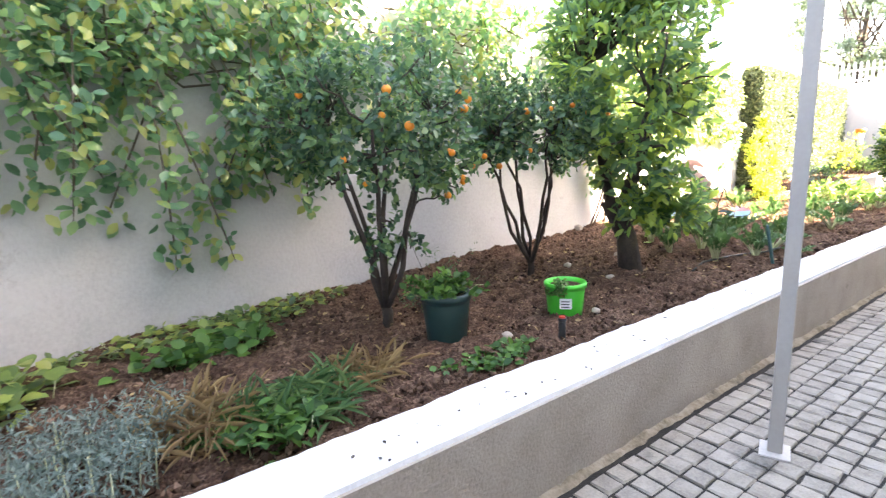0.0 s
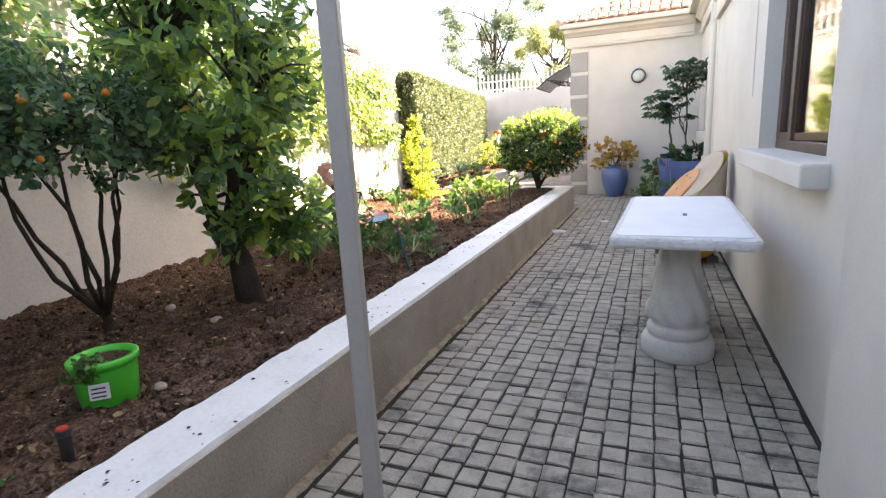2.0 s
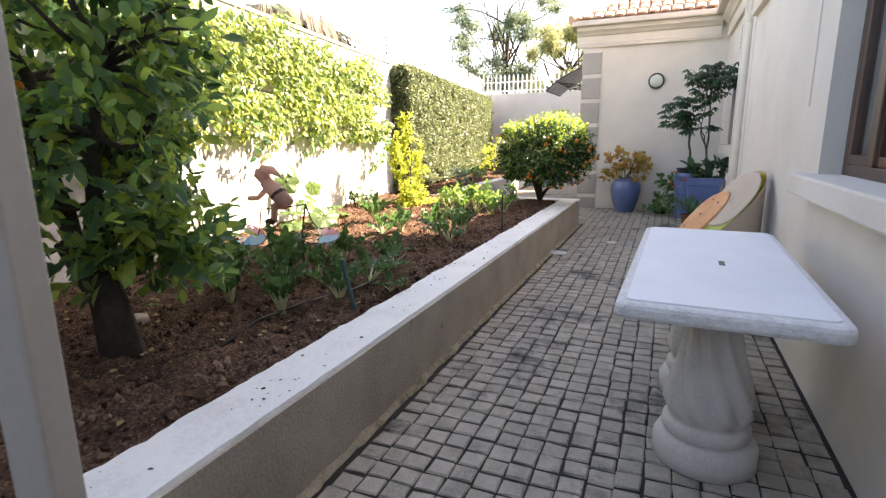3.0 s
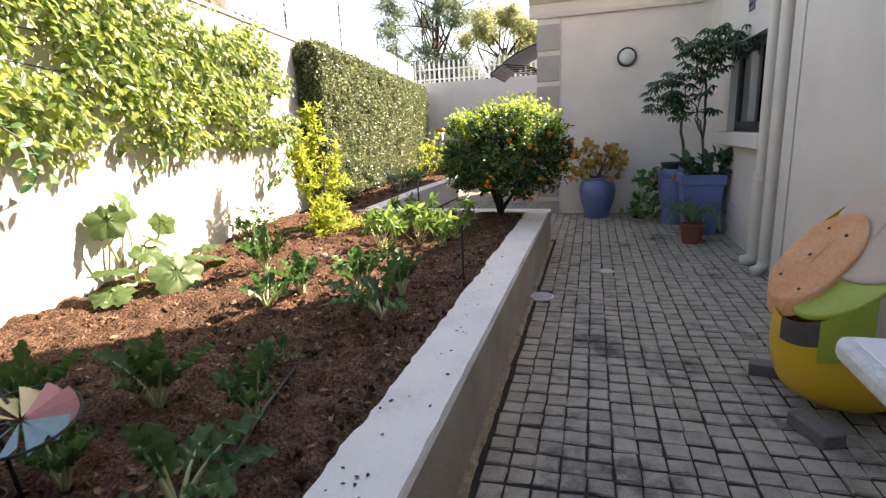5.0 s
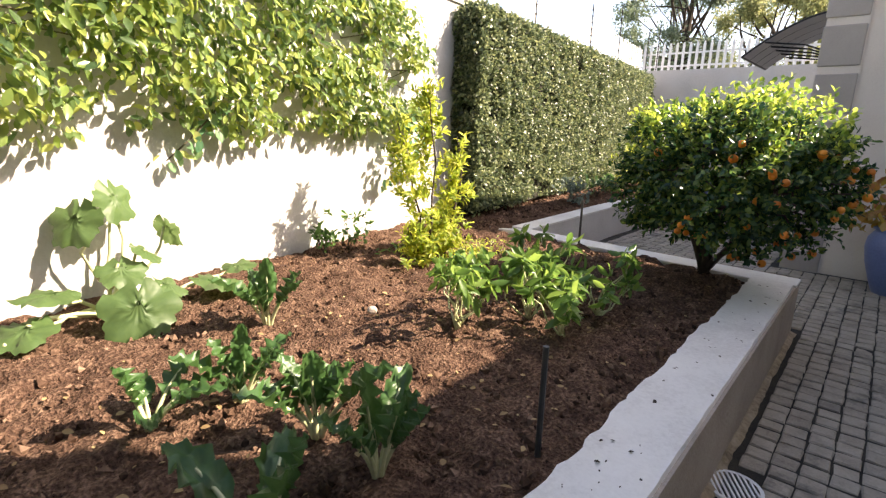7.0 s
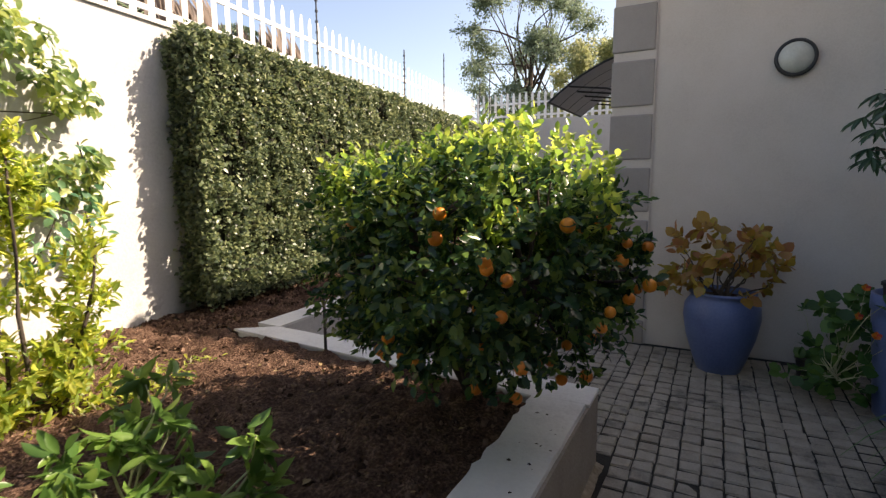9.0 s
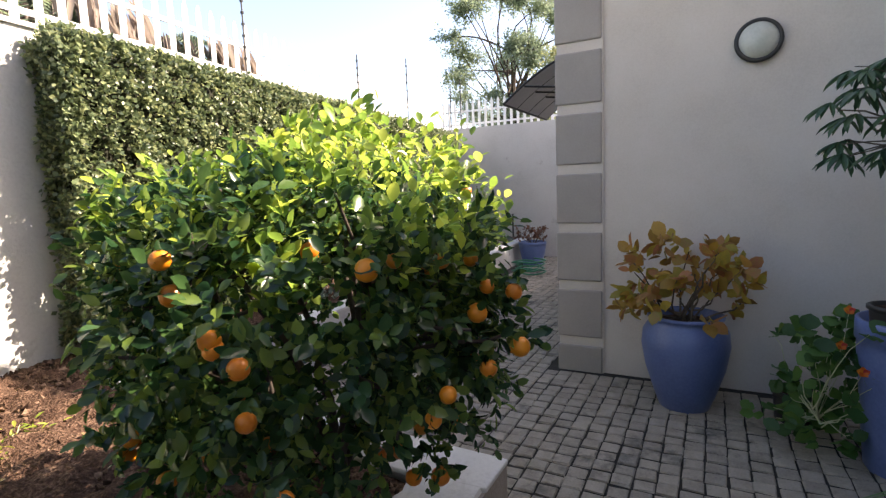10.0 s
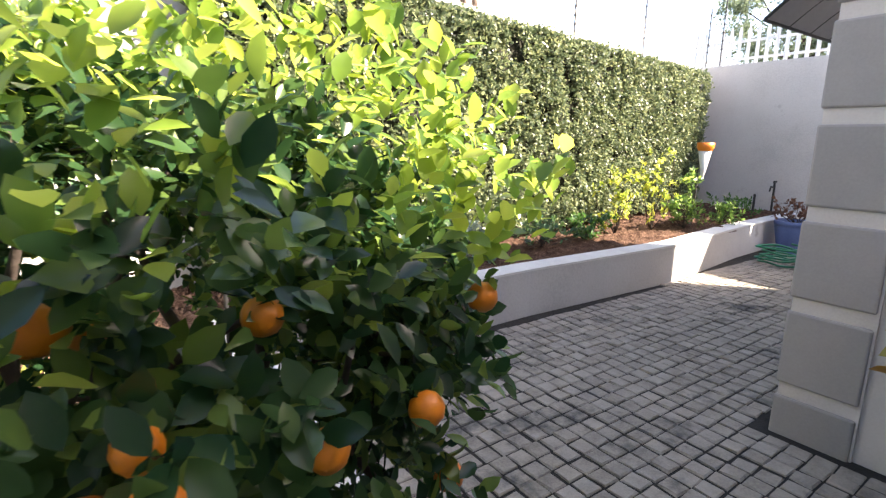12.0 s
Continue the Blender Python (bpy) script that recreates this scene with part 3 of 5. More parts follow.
    for k, (xa, xb) in enumerate(((5.35, 5.05), (5.5, 5.3), (5.2, 5.45), (5.6, 5.0))):
        pts = [Vector((xa + (xb - xa) * q + 0.06 * math.sin(5 * q + k), wall_y(xa) - 0.05 - 0.22 * math.sin(math.pi * q), 0.42 + 1.5 * q)) - Vector(o) for q in np.linspace(0, 1, 9)]
        twigs.tube(pts, 0.012, 6)
    part("creeping_stem", twigs, TWIG, c, smooth=True)
    return c


climber()


# Young shoots, their colours brightened to carry the sunlight on the crown's top.
SUNLIT_YOUNG_LEAF = leaf_material("sunlit_young_citrus_leaf", [(0.07, 0.145, 0.028), (0.17, 0.28, 0.045), (0.37, 0.45, 0.075)], 0.28, 0.55)


def fruit(name, r=0.035):
    s = Shape()
    s.lathe([(0.001, -r), (r * .5, -r * .87), (r * .87, -r * .5), (r, 0), (r * .87, r * .5), (r * .5, r * .87), (r * .12, r * .96), (0.001, r * .93)], 14)
    return s.mesh(name, ORANGE, True)


def citrus(name, label, at, seed, stems, radius, centre, n, each, leaf, reach, mat, fruits, fruit_r, trunk_r, low=-0.8, inner=0.5, fork=0.25, group="", extra=(), face=None, shoots=0, lean=(0, 0), wide=1.0, square=2.0):
    """Small fruit tree: forked stems from one foot, twigs to the leaf clusters, fruit hung in the crown."""
    t = thing(name, label, "tree", group, at)
    rng = np.random.default_rng(seed)
    p, w = dome_points(rng, n, radius, centre, low, inner, 0.2, square)
    for q, k in extra:
        pe, we = dome_points(rng, k, q[3:6], q[:3], -1, 0.3, 0.25)
        p, w = np.concatenate([p, pe]), np.concatenate([w, we])
    leaves("foliage", *clusters(rng, p, w, each, leaf, reach), mat, t, width=wide)
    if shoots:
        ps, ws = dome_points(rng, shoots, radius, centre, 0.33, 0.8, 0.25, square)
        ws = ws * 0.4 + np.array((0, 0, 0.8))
        leaves("new_growth", *clusters(rng, ps + np.array((0, 0, 0.05)), ws, 9, leaf * 0.95, 0.12), SUNLIT_YOUNG_LEAF, t, label="young shoots, coloured brighter for sunlight on the crown")
    wood = Shape()
    ends = []
    wood.tube([(0, 0, -0.05), (lean[0] * .3 + .01, lean[1] * .3, fork * .5), (lean[0], lean[1] + 0.01, fork)], [trunk_r * 1.3, trunk_r, trunk_r * .95], 10)
    for i in range(stems):
        a = 2 * math.pi * i / stems + rng.uniform(-.3, .3)
        top = Vector(centre) + Vector((math.cos(a) * radius[0] * .5, math.sin(a) * radius[1] * .5, rng.uniform(-.3, .25) * radius[2]))
        pts = bough(wood, (math.cos(a) * trunk_r * .4 + lean[0] * .75, math.sin(a) * trunk_r * .4 + lean[1] * .75, fork * .8), top, trunk_r * (0.62 if stems > 1 else 0.95), trunk_r * .25, rng, 0.035)
        ends += pts[2:]
    for q in p[rng.permutation(len(p))[:90]]:
        q = Vector(q)
        b = min(ends, key=lambda e: (e - q).length)
        if (b - q).length < 1.2:
            bough(wood, b, q, trunk_r * .22, 0.004, rng, 0.08, 4, 5)
    part("trunk", wood, BARK, t, smooth=True)
    if not fruits:
        return t
    me = fruit("fruit", fruit_r)
    order = rng.permutation(n)
    got = 0
    for i in order:
        q, d = p[i], w[i]
        rel = (q - np.array(centre)) / np.array(radius)
        if np.linalg.norm(rel) < 0.78 or rel[2] > 0.45 or face is not None and d @ np.array(face) < 0.25 and rng.random() < 0.85:
            continue
        part("fruit", me, None, t, m=Matrix.Translation(Vector(q + d * 0.012 - np.array((0, 0, 0.02)))) @ Euler(rng.uniform(0, 6, 3)).to_matrix().to_4x4() @ Matrix.Scale(rng.uniform(.8, 1.1), 4))
        got += 1
        if got >= fruits:
            break
    return t


citrus("citrus_tree", "young orange tree with dark forked stems and small leaves", (1.58, 2.60, 0.40), 41, 6, (0.66, 0.62, 0.46), (0.0, 0.05, 1.12), 300, 17, 0.050, 0.13, ORCHARD_LEAF, 18, 0.021, 0.032, low=-0.85, fork=0.16, group="orange trees", extra=[((-0.05, -0.05, 0.52, 0.34, 0.25, 0.2), 14)], face=(0, -1, 0))
citrus("citrus_tree", "young orange tree with dark forked stems and small leaves", (3.08, 2.92, 0.40), 42, 7, (0.62, 0.60, 0.44), (-0.1, 0.0, 1.10), 300, 17, 0.050, 0.13, ORCHARD_LEAF, 8, 0.020, 0.027, low=-0.7, fork=0.12, group="orange trees", face=(-.5, -1, 0))
citrus("broadleaf_tree", "leafy young tree with a leaning dark trunk and shiny leaves", (3.68, 2.42, 0.40), 43, 3, (0.66, 0.66, 1.0), (0.08, 0.18, 1.42), 400, 13, 0.100, 0.20, TREE_LEAF, 0, 0.001, 0.075, low=-0.85, fork=0.55, lean=(-.04, .18), extra=[((0.35, 0.0, 2.1, 0.7, 0.5, 0.4), 50), ((0.15, -0.15, 0.55, 0.38, 0.38, 0.32), 60)], wide=.72)
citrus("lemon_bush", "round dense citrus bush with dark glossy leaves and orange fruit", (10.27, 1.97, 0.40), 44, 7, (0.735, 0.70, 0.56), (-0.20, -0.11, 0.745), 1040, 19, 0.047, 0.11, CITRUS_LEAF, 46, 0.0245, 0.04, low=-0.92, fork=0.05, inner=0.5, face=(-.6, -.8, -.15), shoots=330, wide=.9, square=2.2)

# ---- house details ----
# Flat slab unseen behind the eave, added to keep sun off the paving.
structure("house_roof_recess", Shape().prism([(8.1, -8), (13.0, -8), (13.0, -0.50), (8.1, -0.50)], 3.42, 3.52), ROOFTILE, "roof over the recessed part of the house")
structure("gutter_recess", Shape().box(8.9, -0.56, 3.41, 12.74, -0.42, 3.51), GUTTER, "beige roof gutter over the recess", bevel=0.02)
cornice("cornice_house", -4, -0.60, 8.88, -0.60, 2.62)
structure("pilaster_house", Shape().box(2.75, -0.60, -0.05, 3.36, -0.50, 2.62), PLASTER, "shallow beige pilaster on the house wall", bevel=0.03)
structure("wall_corner_strip", Shape().box(8.94, -0.69, -0.05, 9.16, -0.60, 3.05), PLASTER, "edge of the projecting house wall")

wing = bpy.data.objects["wing_wall"]
for k in range(7):
    z0 = -0.01 if k == 0 else 0.285 + 0.457 * (k - 1)
    z1 = 0.215 if k == 0 else z0 + 0.385
    part("quoin", Shape().box(12.828, 1.44, z0, 13.2, 1.792, z1), QUOIN, wing, bevel=0.012)
part("corner_strip", Shape().box(12.842, 1.43, -0.01, 12.90, 1.778, 3.05), PLASTER, wing)

roof = thing("hip_roof", "hipped terracotta tile roof of the house wing", "roof", at=(12.66, 2.0, 3.50))
roof["kind"] = "structure"
SL = math.tan(radians(27))
R = Shape()
R.add([(0, 0, 0), (0, -6, 0), (3.2, -6, 3.2 * SL), (3.2, -3.2, 3.2 * SL)], [(0, 3, 2, 1)])
R.add([(0, 0, 0), (3.2, -3.2, 3.2 * SL), (4.4, -3.2, 3.2 * SL), (4.4, 0, 0)], [(0, 3, 2, 1)])
part("roof_deck", R, ROOFTILE, roof)
tile_s = Shape()
for i in range(5):
    a = math.pi * i / 4
    for u in (0.0, 0.36):
        tile_s.v.append((u, 0.085 * math.cos(a), 0.035 * math.sin(a) + 0.045 - 0.05 * u))
for i in range(4):
    tile_s.f.append((2 * i, 2 * i + 1, 2 * i + 3, 2 * i + 2))
tile_s.f.append((0, 2, 4, 6, 8))
tile_me = tile_s.mesh("roof_tile", ROOFTILE, False)
for row in range(8):
    for col in range(22):
        u, yy = row * 0.31, -0.10 - col * 0.19 - (0.02 if row % 2 else 0)
        if -yy < u + 0.05 or yy < -4.2:
            continue
        part("roof_tile", tile_me, None, roof, m=pose(u * math.cos(radians(27)), yy, u * math.sin(radians(27)), 0, -27, 0))
for i in range(9):
    u = 0.30 * i
    part("ridge_tile", Shape().tube([(u, -u, u * SL + .03), (u + .34, -u - .34, (u + .34) * SL + .05)], [0.10, 0.085], 10), ROOFTILE, roof, smooth=False)


def window_unit(name, label, x0, x1, z0, z1, y, wood, bars, sill, frame_w=0.06, depth=0.06, ajar=False):
    w = thing(name, label, "window", at=((x0 + x1) / 2, y, z0))
    w["kind"] = "structure"
    h, W = z1 - z0, (x1 - x0) / 2
    for nm, b in (("frame_head", (-W, -depth / 2, h - frame_w, W, depth / 2, h)), ("frame_foot", (-W, -depth / 2, 0, W, depth / 2, frame_w)),
                  ("frame_jamb", (-W, -depth / 2, frame_w, -W + frame_w, depth / 2, h - frame_w)), ("frame_jamb", (W - frame_w, -depth / 2, frame_w, W, depth / 2, h - frame_w))):
        part(nm, Shape().box(*b), wood, w, bevel=0.006)
    edges = [-W + frame_w] + [q - (x0 + x1) / 2 for q in bars] + [W - frame_w]
    for q in bars:
        q -= (x0 + x1) / 2
        part("mullion", Shape().box(q - .045, -depth * .6, frame_w, q + .045, depth * .6, h - frame_w), wood, w, bevel=0.006)
    for a, b in zip(edges, edges[1:]):
        hinge = Matrix.Translation((b, 0, 0)) @ Matrix.Rotation(radians(17), 4, 'Z') @ Matrix.Translation((-b, 0, 0)) if ajar and a == edges[0] else Matrix()
        c = part("casement", Shape().box(a, -.02, frame_w, a + .045, .03, h - frame_w).box(b - .045, -.02, frame_w, b, .03, h - frame_w).box(a + .045, -.02, frame_w, b - .045, .03, frame_w + .05).box(a + .045, -.02, h - frame_w - .05, b - .045, .03, h - frame_w), wood, w, bevel=0.004, m=hinge)
        g = part("pane", Shape().box(a + .04, 0.0, frame_w + .045, b - .04, .005, h - frame_w - .045), GLASS, c)
        g.visible_shadow = False
    x0, x1, ya, yb, za, zb = sill
    part("sill", Shape().box(x0 - w.location.x, ya - y, za - z0, x1 - w.location.x, yb - y, zb - z0), PLASTER, w, "beige plastered sill", bevel=0.012)
    return w


window_unit("window_1", "dark brown wooden casement window in a deep reveal", 4.02, 5.66, 1.165, 2.45, -0.735, WOODFRAME, [5.25], (3.94, 5.80, -0.72, -0.49, 1.05, 1.166), ajar=True)
window_unit("window_2", "black-framed window above a plastered sill", 9.76, 11.50, 1.26, 2.25, -0.80, BLACK, [10.6], (9.75, 11.60, -0.78, -0.57, 1.11, 1.26))
BLIND = material("pale_blind", [(0.42, 0.47, 0.50), (0.54, 0.59, 0.62)], 3, 50, 0.8, 0)
tagged(part("window_blind", Shape().box(9.78, -0.93, 1.28, 11.48, -0.91, 2.24), BLIND), "pale drawn blind behind the window", "blind", kind="structure")
vent = thing("wall_vent", "narrow dark louvred vent high on the wall", "vent", at=(10.75, -0.69, 2.52))
part("vent_frame", Shape().box(-.09, 0, 0, .09, .02, .42), material("slate_vent", [(0.09, 0.10, 0.14), (0.15, 0.17, 0.22)], 5, 50, 0.6, 0.05), vent, bevel=0.004)
for k in range(6):
    part("slat", Shape().box(-.055, .015, .05 + .055 * k, .055, .032, .075 + .055 * k), BLACK, vent)
cable = tagged(part("wall_cable", Shape().tube([(6.05, -.597, 1.55), (6.06, -.597, 2.1), (6.05, -.597, 2.62)], 0.004, 5), GUTTER), "thin painted cable running down the wall", "cable")


def downpipe(x, y, r, collar, shoe, label):
    d = thing("downpipe", label, "downpipe", "rain downpipes", at=(x, y, 0))
    d["kind"] = "structure"
    part("upper_pipe", Shape().lathe([(r * .72, collar), (r * .72, 3.4)], 16), GUTTER, d, smooth=True)
    part("lower_pipe", Shape().lathe([(r, .10), (r, collar - .03)], 16), GUTTER, d, smooth=True)
    part("collar", Shape().lathe([(r * .7, collar + .045), (r * 1.12, collar + .04), (r * 1.12, collar - .04), (r * .98, collar - .05)], 16), GUTTER, d, smooth=False)
    part("shoe", Shape().tube([(0, 0, .12), (0, 0.01, .07), (shoe[0] * .5, shoe[1] * .5, .045), (shoe[0], shoe[1], .035)], [r * 1.05, r * 1.05, r, r * .95], 12), GUTTER, d, smooth=True)
    return d


downpipe(9.66, -0.60, 0.062, 0.87, (0.05, 0.09), "beige downpipe with a thick lower sleeve")
downpipe(9.33, -0.60, 0.052, 2.7, (-0.02, 0.10), "beige downpipe beside the wall corner")

lamp = thing("wall_lamp", "round black-ringed wall lamp with a frosted glass", "lamp", at=(12.86, 0.445, 2.39))
ringm = Matrix.Rotation(radians(-90), 4, 'Y')
FROST = material("frosted_lamp_glass", [(0.42, 0.43, 0.38), (0.55, 0.56, 0.50)], 8, 60, 0.25, 0.0)
part("ring", Shape().lathe([(.125 + .016 * math.cos(a), .03 + .016 * math.sin(a)) for a in np.linspace(0, 2 * math.pi, 11)], 36, ringm), BLACK, lamp, smooth=True)
part("glass_dome", Shape().lathe([(.122, .012), (.115, .04), (.09, .065), (.05, .08), (.001, .085)], 32, ringm), FROST, lamp, "frosted greenish glass", smooth=True)
part("back_plate", Shape().lathe([(.001, 0.001), (.128, .001), (.128, .02), (.1, .02)], 32, ringm), BLACK, lamp)

aw = thing("door_awning", "grey translucent door awning with a black frame on the wing", "awning", at=(14.5, 1.79, 2.40))
AWN = material("smoky_polycarbonate", [(0.25, 0.25, 0.27), (0.33, 0.33, 0.35)], 4, 40, 0.3, 0.0)
prof = [(1.05 * q, 0.55 - 0.50 * q ** 1.8) for q in np.linspace(0, 1, 9)]
A = Shape()
A.add([(x, y, z) for x in (0, 1.7) for y, z in prof] + [(x, y, z - .008) for x in (0, 1.7) for y, z in prof],
      [(i, i + 1, 9 + i + 1, 9 + i) for i in range(8)] + [(18 + 9 + i, 18 + 9 + i + 1, 18 + i + 1, 18 + i) for i in range(8)])
part("sheet", A, AWN, aw, smooth=True)
for x in (0.0, 0.42, 0.85, 1.27, 1.7):
    part("edge_bar", Shape().tube([(x, y, z + .004) for y, z in prof], 0.014, 6), BLACK, aw)
    part("bracket", Shape().tube([(x, .0, .02), (x, .35, .16), (x, .8, .22)], 0.012, 6), BLACK, aw)
part("front_bar", Shape().tube([(0, 1.05, .05), (1.7, 1.05, .05)], 0.016, 6), BLACK, aw)


def palisade(name, a, b, z, h, gap, label):
    """White steel palisade along a wall's top."""
    f = thing(name, label, "fence", at=(a[0], a[1], z))
    d = Vector((b[0] - a[0], b[1] - a[1], 0))
    rz = math.degrees(math.atan2(d.y, d.x))
    f.matrix_basis = pose(a[0], a[1], z, 0, 0, rz)
    L = d.length
    for zz in (0.10, h * 0.62):
        part("rail", Shape().box(0, -.012, zz - .02, L, .012, zz + .02), WHITEPAINT, f)
    w = 0.032
    pale = Shape().add([(-w, -.004, 0.0), (0, -.018, 0.0), (w, -.004, 0.0), (-w, -.004, h - .07), (0, -.018, h - .02), (w, -.004, h - .07), (-.012, -.006, h), (.012, -.006, h)],
                       [(0, 1, 4, 3), (1, 2, 5, 4), (3, 4, 6), (4, 5, 7), (4, 7, 6)])
    me = pale.mesh("pale", WHITEPAINT)
    for i in range(int(L / gap)):
        part("pale", me, None, f, m=pose(gap * (i + .5), 0, 0))
    return f


palisade("palisade_fence", (9.3, wall_y(9.3, .10)), (19.5, wall_y(19.5, .10)), 2.735, 0.62, 0.165, "white steel palisade on the boundary wall")
palisade("palisade_fence", (19.56, 6.3), (19.56, -2.5), 2.85, 0.62, 0.15, "white steel palisade on the garden's end wall")
for x, y, zb, h in ((12.9, wall_y(12.9, .05), 2.73, .95), (15.35, wall_y(15.35, .05), 2.73, .85), (17.2, wall_y(17.2, .05), 2.73, 1.2), (10.9, wall_y(10.9, .15), 2.73, .5), (19.5, 5.75, 2.85, 1.1), (19.5, 6.0, 2.85, 1.0)):
    e = thing("electric_fence_pole", "thin dark electric-fence pole with insulators", "fence pole", "electric fence poles", at=(x, y, zb))
    part("rod", Shape().tube([(0, 0, 0), (0, 0, h)], 0.009, 6), BLACK, e)
    for k in range(6):
        part("insulator", Shape().lathe([(.001, 0), (.018, .005), (.018, .028), (.001, .033)], 8), BLACK, e, m=pose(0, 0, h * (.25 + .125 * k)))

# ---- paving drains ----
DRAINM = material("grey_plastic_grate", [(0.58, 0.60, 0.62), (0.72, 0.74, 0.76)], 8, 60, 0.5, 0.05)
dr = thing("floor_drain", "round white slotted drain grate by the planter", "drain", at=(8.40, 1.315, 0.002))
part("rim", Shape().lathe([(.094, .0), (.11, .0), (.11, .012), (.094, .012)], 28), DRAINM, dr)
part("well", Shape().lathe([(.001, .0015), (.095, .0015)], 24), BLACK, dr)
for k in range(-4, 5):
    half = math.sqrt(max(0, .095 ** 2 - (k * .020) ** 2))
    part("slat", Shape().box(-half, k * .020 - .0045, .004, half, k * .020 + .0045, .011), DRAINM, dr, m=pose(0, 0, 0, 0, 0, 30))
dc = thing("drain_cap", "plain round pale cap set in the paving", "drain", at=(9.28, 0.762, 0.001))
part("cap", Shape().lathe([(.001, .012), (.062, .012), (.07, .008), (.07, 0)], 24), CONCRETE, dc, smooth=True)

# ---- post, table, drum ----
post = thing("post", "slim beige-painted square steel post on a base plate", "post", at=(2.59, 0.955, 0.0), rz=20)
part("shaft", Shape().box(-.029, -.029, 0.012, .029, .029, 3.2), POSTPAINT, post, bevel=0.006)
part("base_plate", Shape().box(-.07, -.06, 0.0, .07, .06, 0.014), CONCRETE, post, "chipped pale base plate", bevel=0.004)

table = thing("garden_table", "concrete pedestal garden table with a pale rectangular top", "table", at=(4.80, -0.09, 0), rz=-1.5)
def rounded(x0, y0, x1, y1, r, k=5):
    """Plan outline of a rectangle with rounded corners."""
    return [(cx + r * math.cos(radians(a0 + 90 * i / k)), cy + r * math.sin(radians(a0 + 90 * i / k))) for cx, cy, a0 in ((x1 - r, y1 - r, 0), (x0 + r, y1 - r, 90), (x0 + r, y0 + r, 180), (x1 - r, y0 + r, 270)) for i in range(k + 1)]


part("tabletop", Shape().prism(rounded(-.77, -.33, .97, .38, .05), 0.745, 0.805), ROUGHCAST, table, bevel=0.018)
part("top_panel", Shape().prism(rounded(-.72, -.295, .94, .345, .03), 0.803, 0.811), TABLETOP, table, "smooth pale grey slab", bevel=0.004)
part("slot", Shape().box(-.05, -.012, .8105, .03, .012, .8135), BLACK, table)


def flute(a, z):
    return 1 + 0.24 * (abs(math.cos(4.5 * (a + 2.4 * z))) - .6) * max(0, min(1, (z - .22) / .05, (.70 - z) / .08))


PED = [(0.001, 0.0), (.185, 0.0), (.205, 0.02), (.205, 0.095), (.19, 0.125), (.165, .135), (.175, .155), (.172, .185), (.15, .205), (.155, .225), (.168, .26), (.150, .36), (.120, .48), (.099, .58), (.100, .66), (.118, .71), (.130, .745), (.001, .745)]
PED = [p for i, q in enumerate(PED[:-1]) for p in (q, ((q[0] + PED[i + 1][0]) / 2, (q[1] + PED[i + 1][1]) / 2))] + [PED[-1]]
ped_me = Shape().lathe(PED, 90, wobble=flute).mesh("pedestal", CONCRETE, True)
for x in (-.30, .34):
    part("pedestal", ped_me, None, table, m=pose(x, .02, 0))

DRUM = material("yellow_fibreglass", [(0.60, 0.34, 0.018), (0.74, 0.44, 0.035)], 3, 60, 0.35, 0.08)
FOAM = material("orange_foam", [(0.47, 0.18, 0.07), (0.60, 0.29, 0.14), (0.66, 0.41, 0.25)], 4, 60, 0.9, 0.4)
CANVAS = material("faded_canvas", [(0.40, 0.31, 0.235), (0.50, 0.40, 0.315)], 3, 80, 0.85, 0.15)
LIME = material("lime_paint", [(0.22, 0.28, 0.02), (0.33, 0.38, 0.05)], 3, 60, 0.5, 0.05)
CHAR = material("charcoal_patch", [(0.045, 0.038, 0.035), (0.08, 0.07, 0.065)], 4, 60, 0.7, 0.1)
drum = thing("painted_tub", "big yellow fibreglass tub with a slanted orange foam top", "tub", at=(6.92, -0.255, 0.0))
RX, RY, PH = 0.32, 0.295, 0.35


def rim_z(a, lo=0.48, hi=1.12):
    return (lo + hi) / 2 - (hi - lo) / 2 * math.sin(a - PH)


def tub_wall(a0, a1, z0, z1, off=0.0, n=40):
    """Part of the tub's curved wall between two heights, given as shares of the slanted rim."""
    s = Shape()
    m = 16
    for i in range(n + 1):
        a = a0 + (a1 - a0) * i / n
        for j in range(m + 1):
            q = z0 + (z1 - z0) * j / m
            top = rim_z(a)
            z = .08 + (top - .08) * q
            k = (0.66 + 0.34 * math.sqrt(max(0, 1 - (1 - min(1, (z - .08) / .26)) ** 2))) * (1 + off)
            s.v.append((RX * k * math.cos(a), RY * k * math.sin(a), z))
    s.f = [(i * (m + 1) + j, (i + 1) * (m + 1) + j, (i + 1) * (m + 1) + j + 1, i * (m + 1) + j + 1) for i in range(n) for j in range(m)]
    return s


part("tub_body", tub_wall(0, 2 * math.pi, 0, .97), DRUM, drum, smooth=True)
def slant(cx, cy, kx, ky, lift, crown, n=40, rim=0.05):
    """An oval sheet lying on the tub's slanted opening."""
    o = Shape()
    prof = [(0.001, 0), (.4, 0), (.75, .3), (.92, .6), (1.0, .5), (1.03, 0), (1.02, -1.0)]
    for k, up in prof:
        for i in range(n):
            a = 2 * math.pi * i / n
            x, y = cx + kx * k * math.cos(a), cy + ky * k * math.sin(a)
            q = (-math.sin(PH) * x / RX + math.cos(PH) * y / RY)
            o.v.append((x, y, 0.80 - 0.32 * q + lift + (crown * up if up >= 0 else rim * up) + .004 * math.sin(5 * a + 9 * k)))
    o.f = [(j * n + i, j * n + (i + 1) % n, (j + 1) * n + (i + 1) % n, (j + 1) * n + i) for j in range(len(prof) - 1) for i in range(n)]
    return o


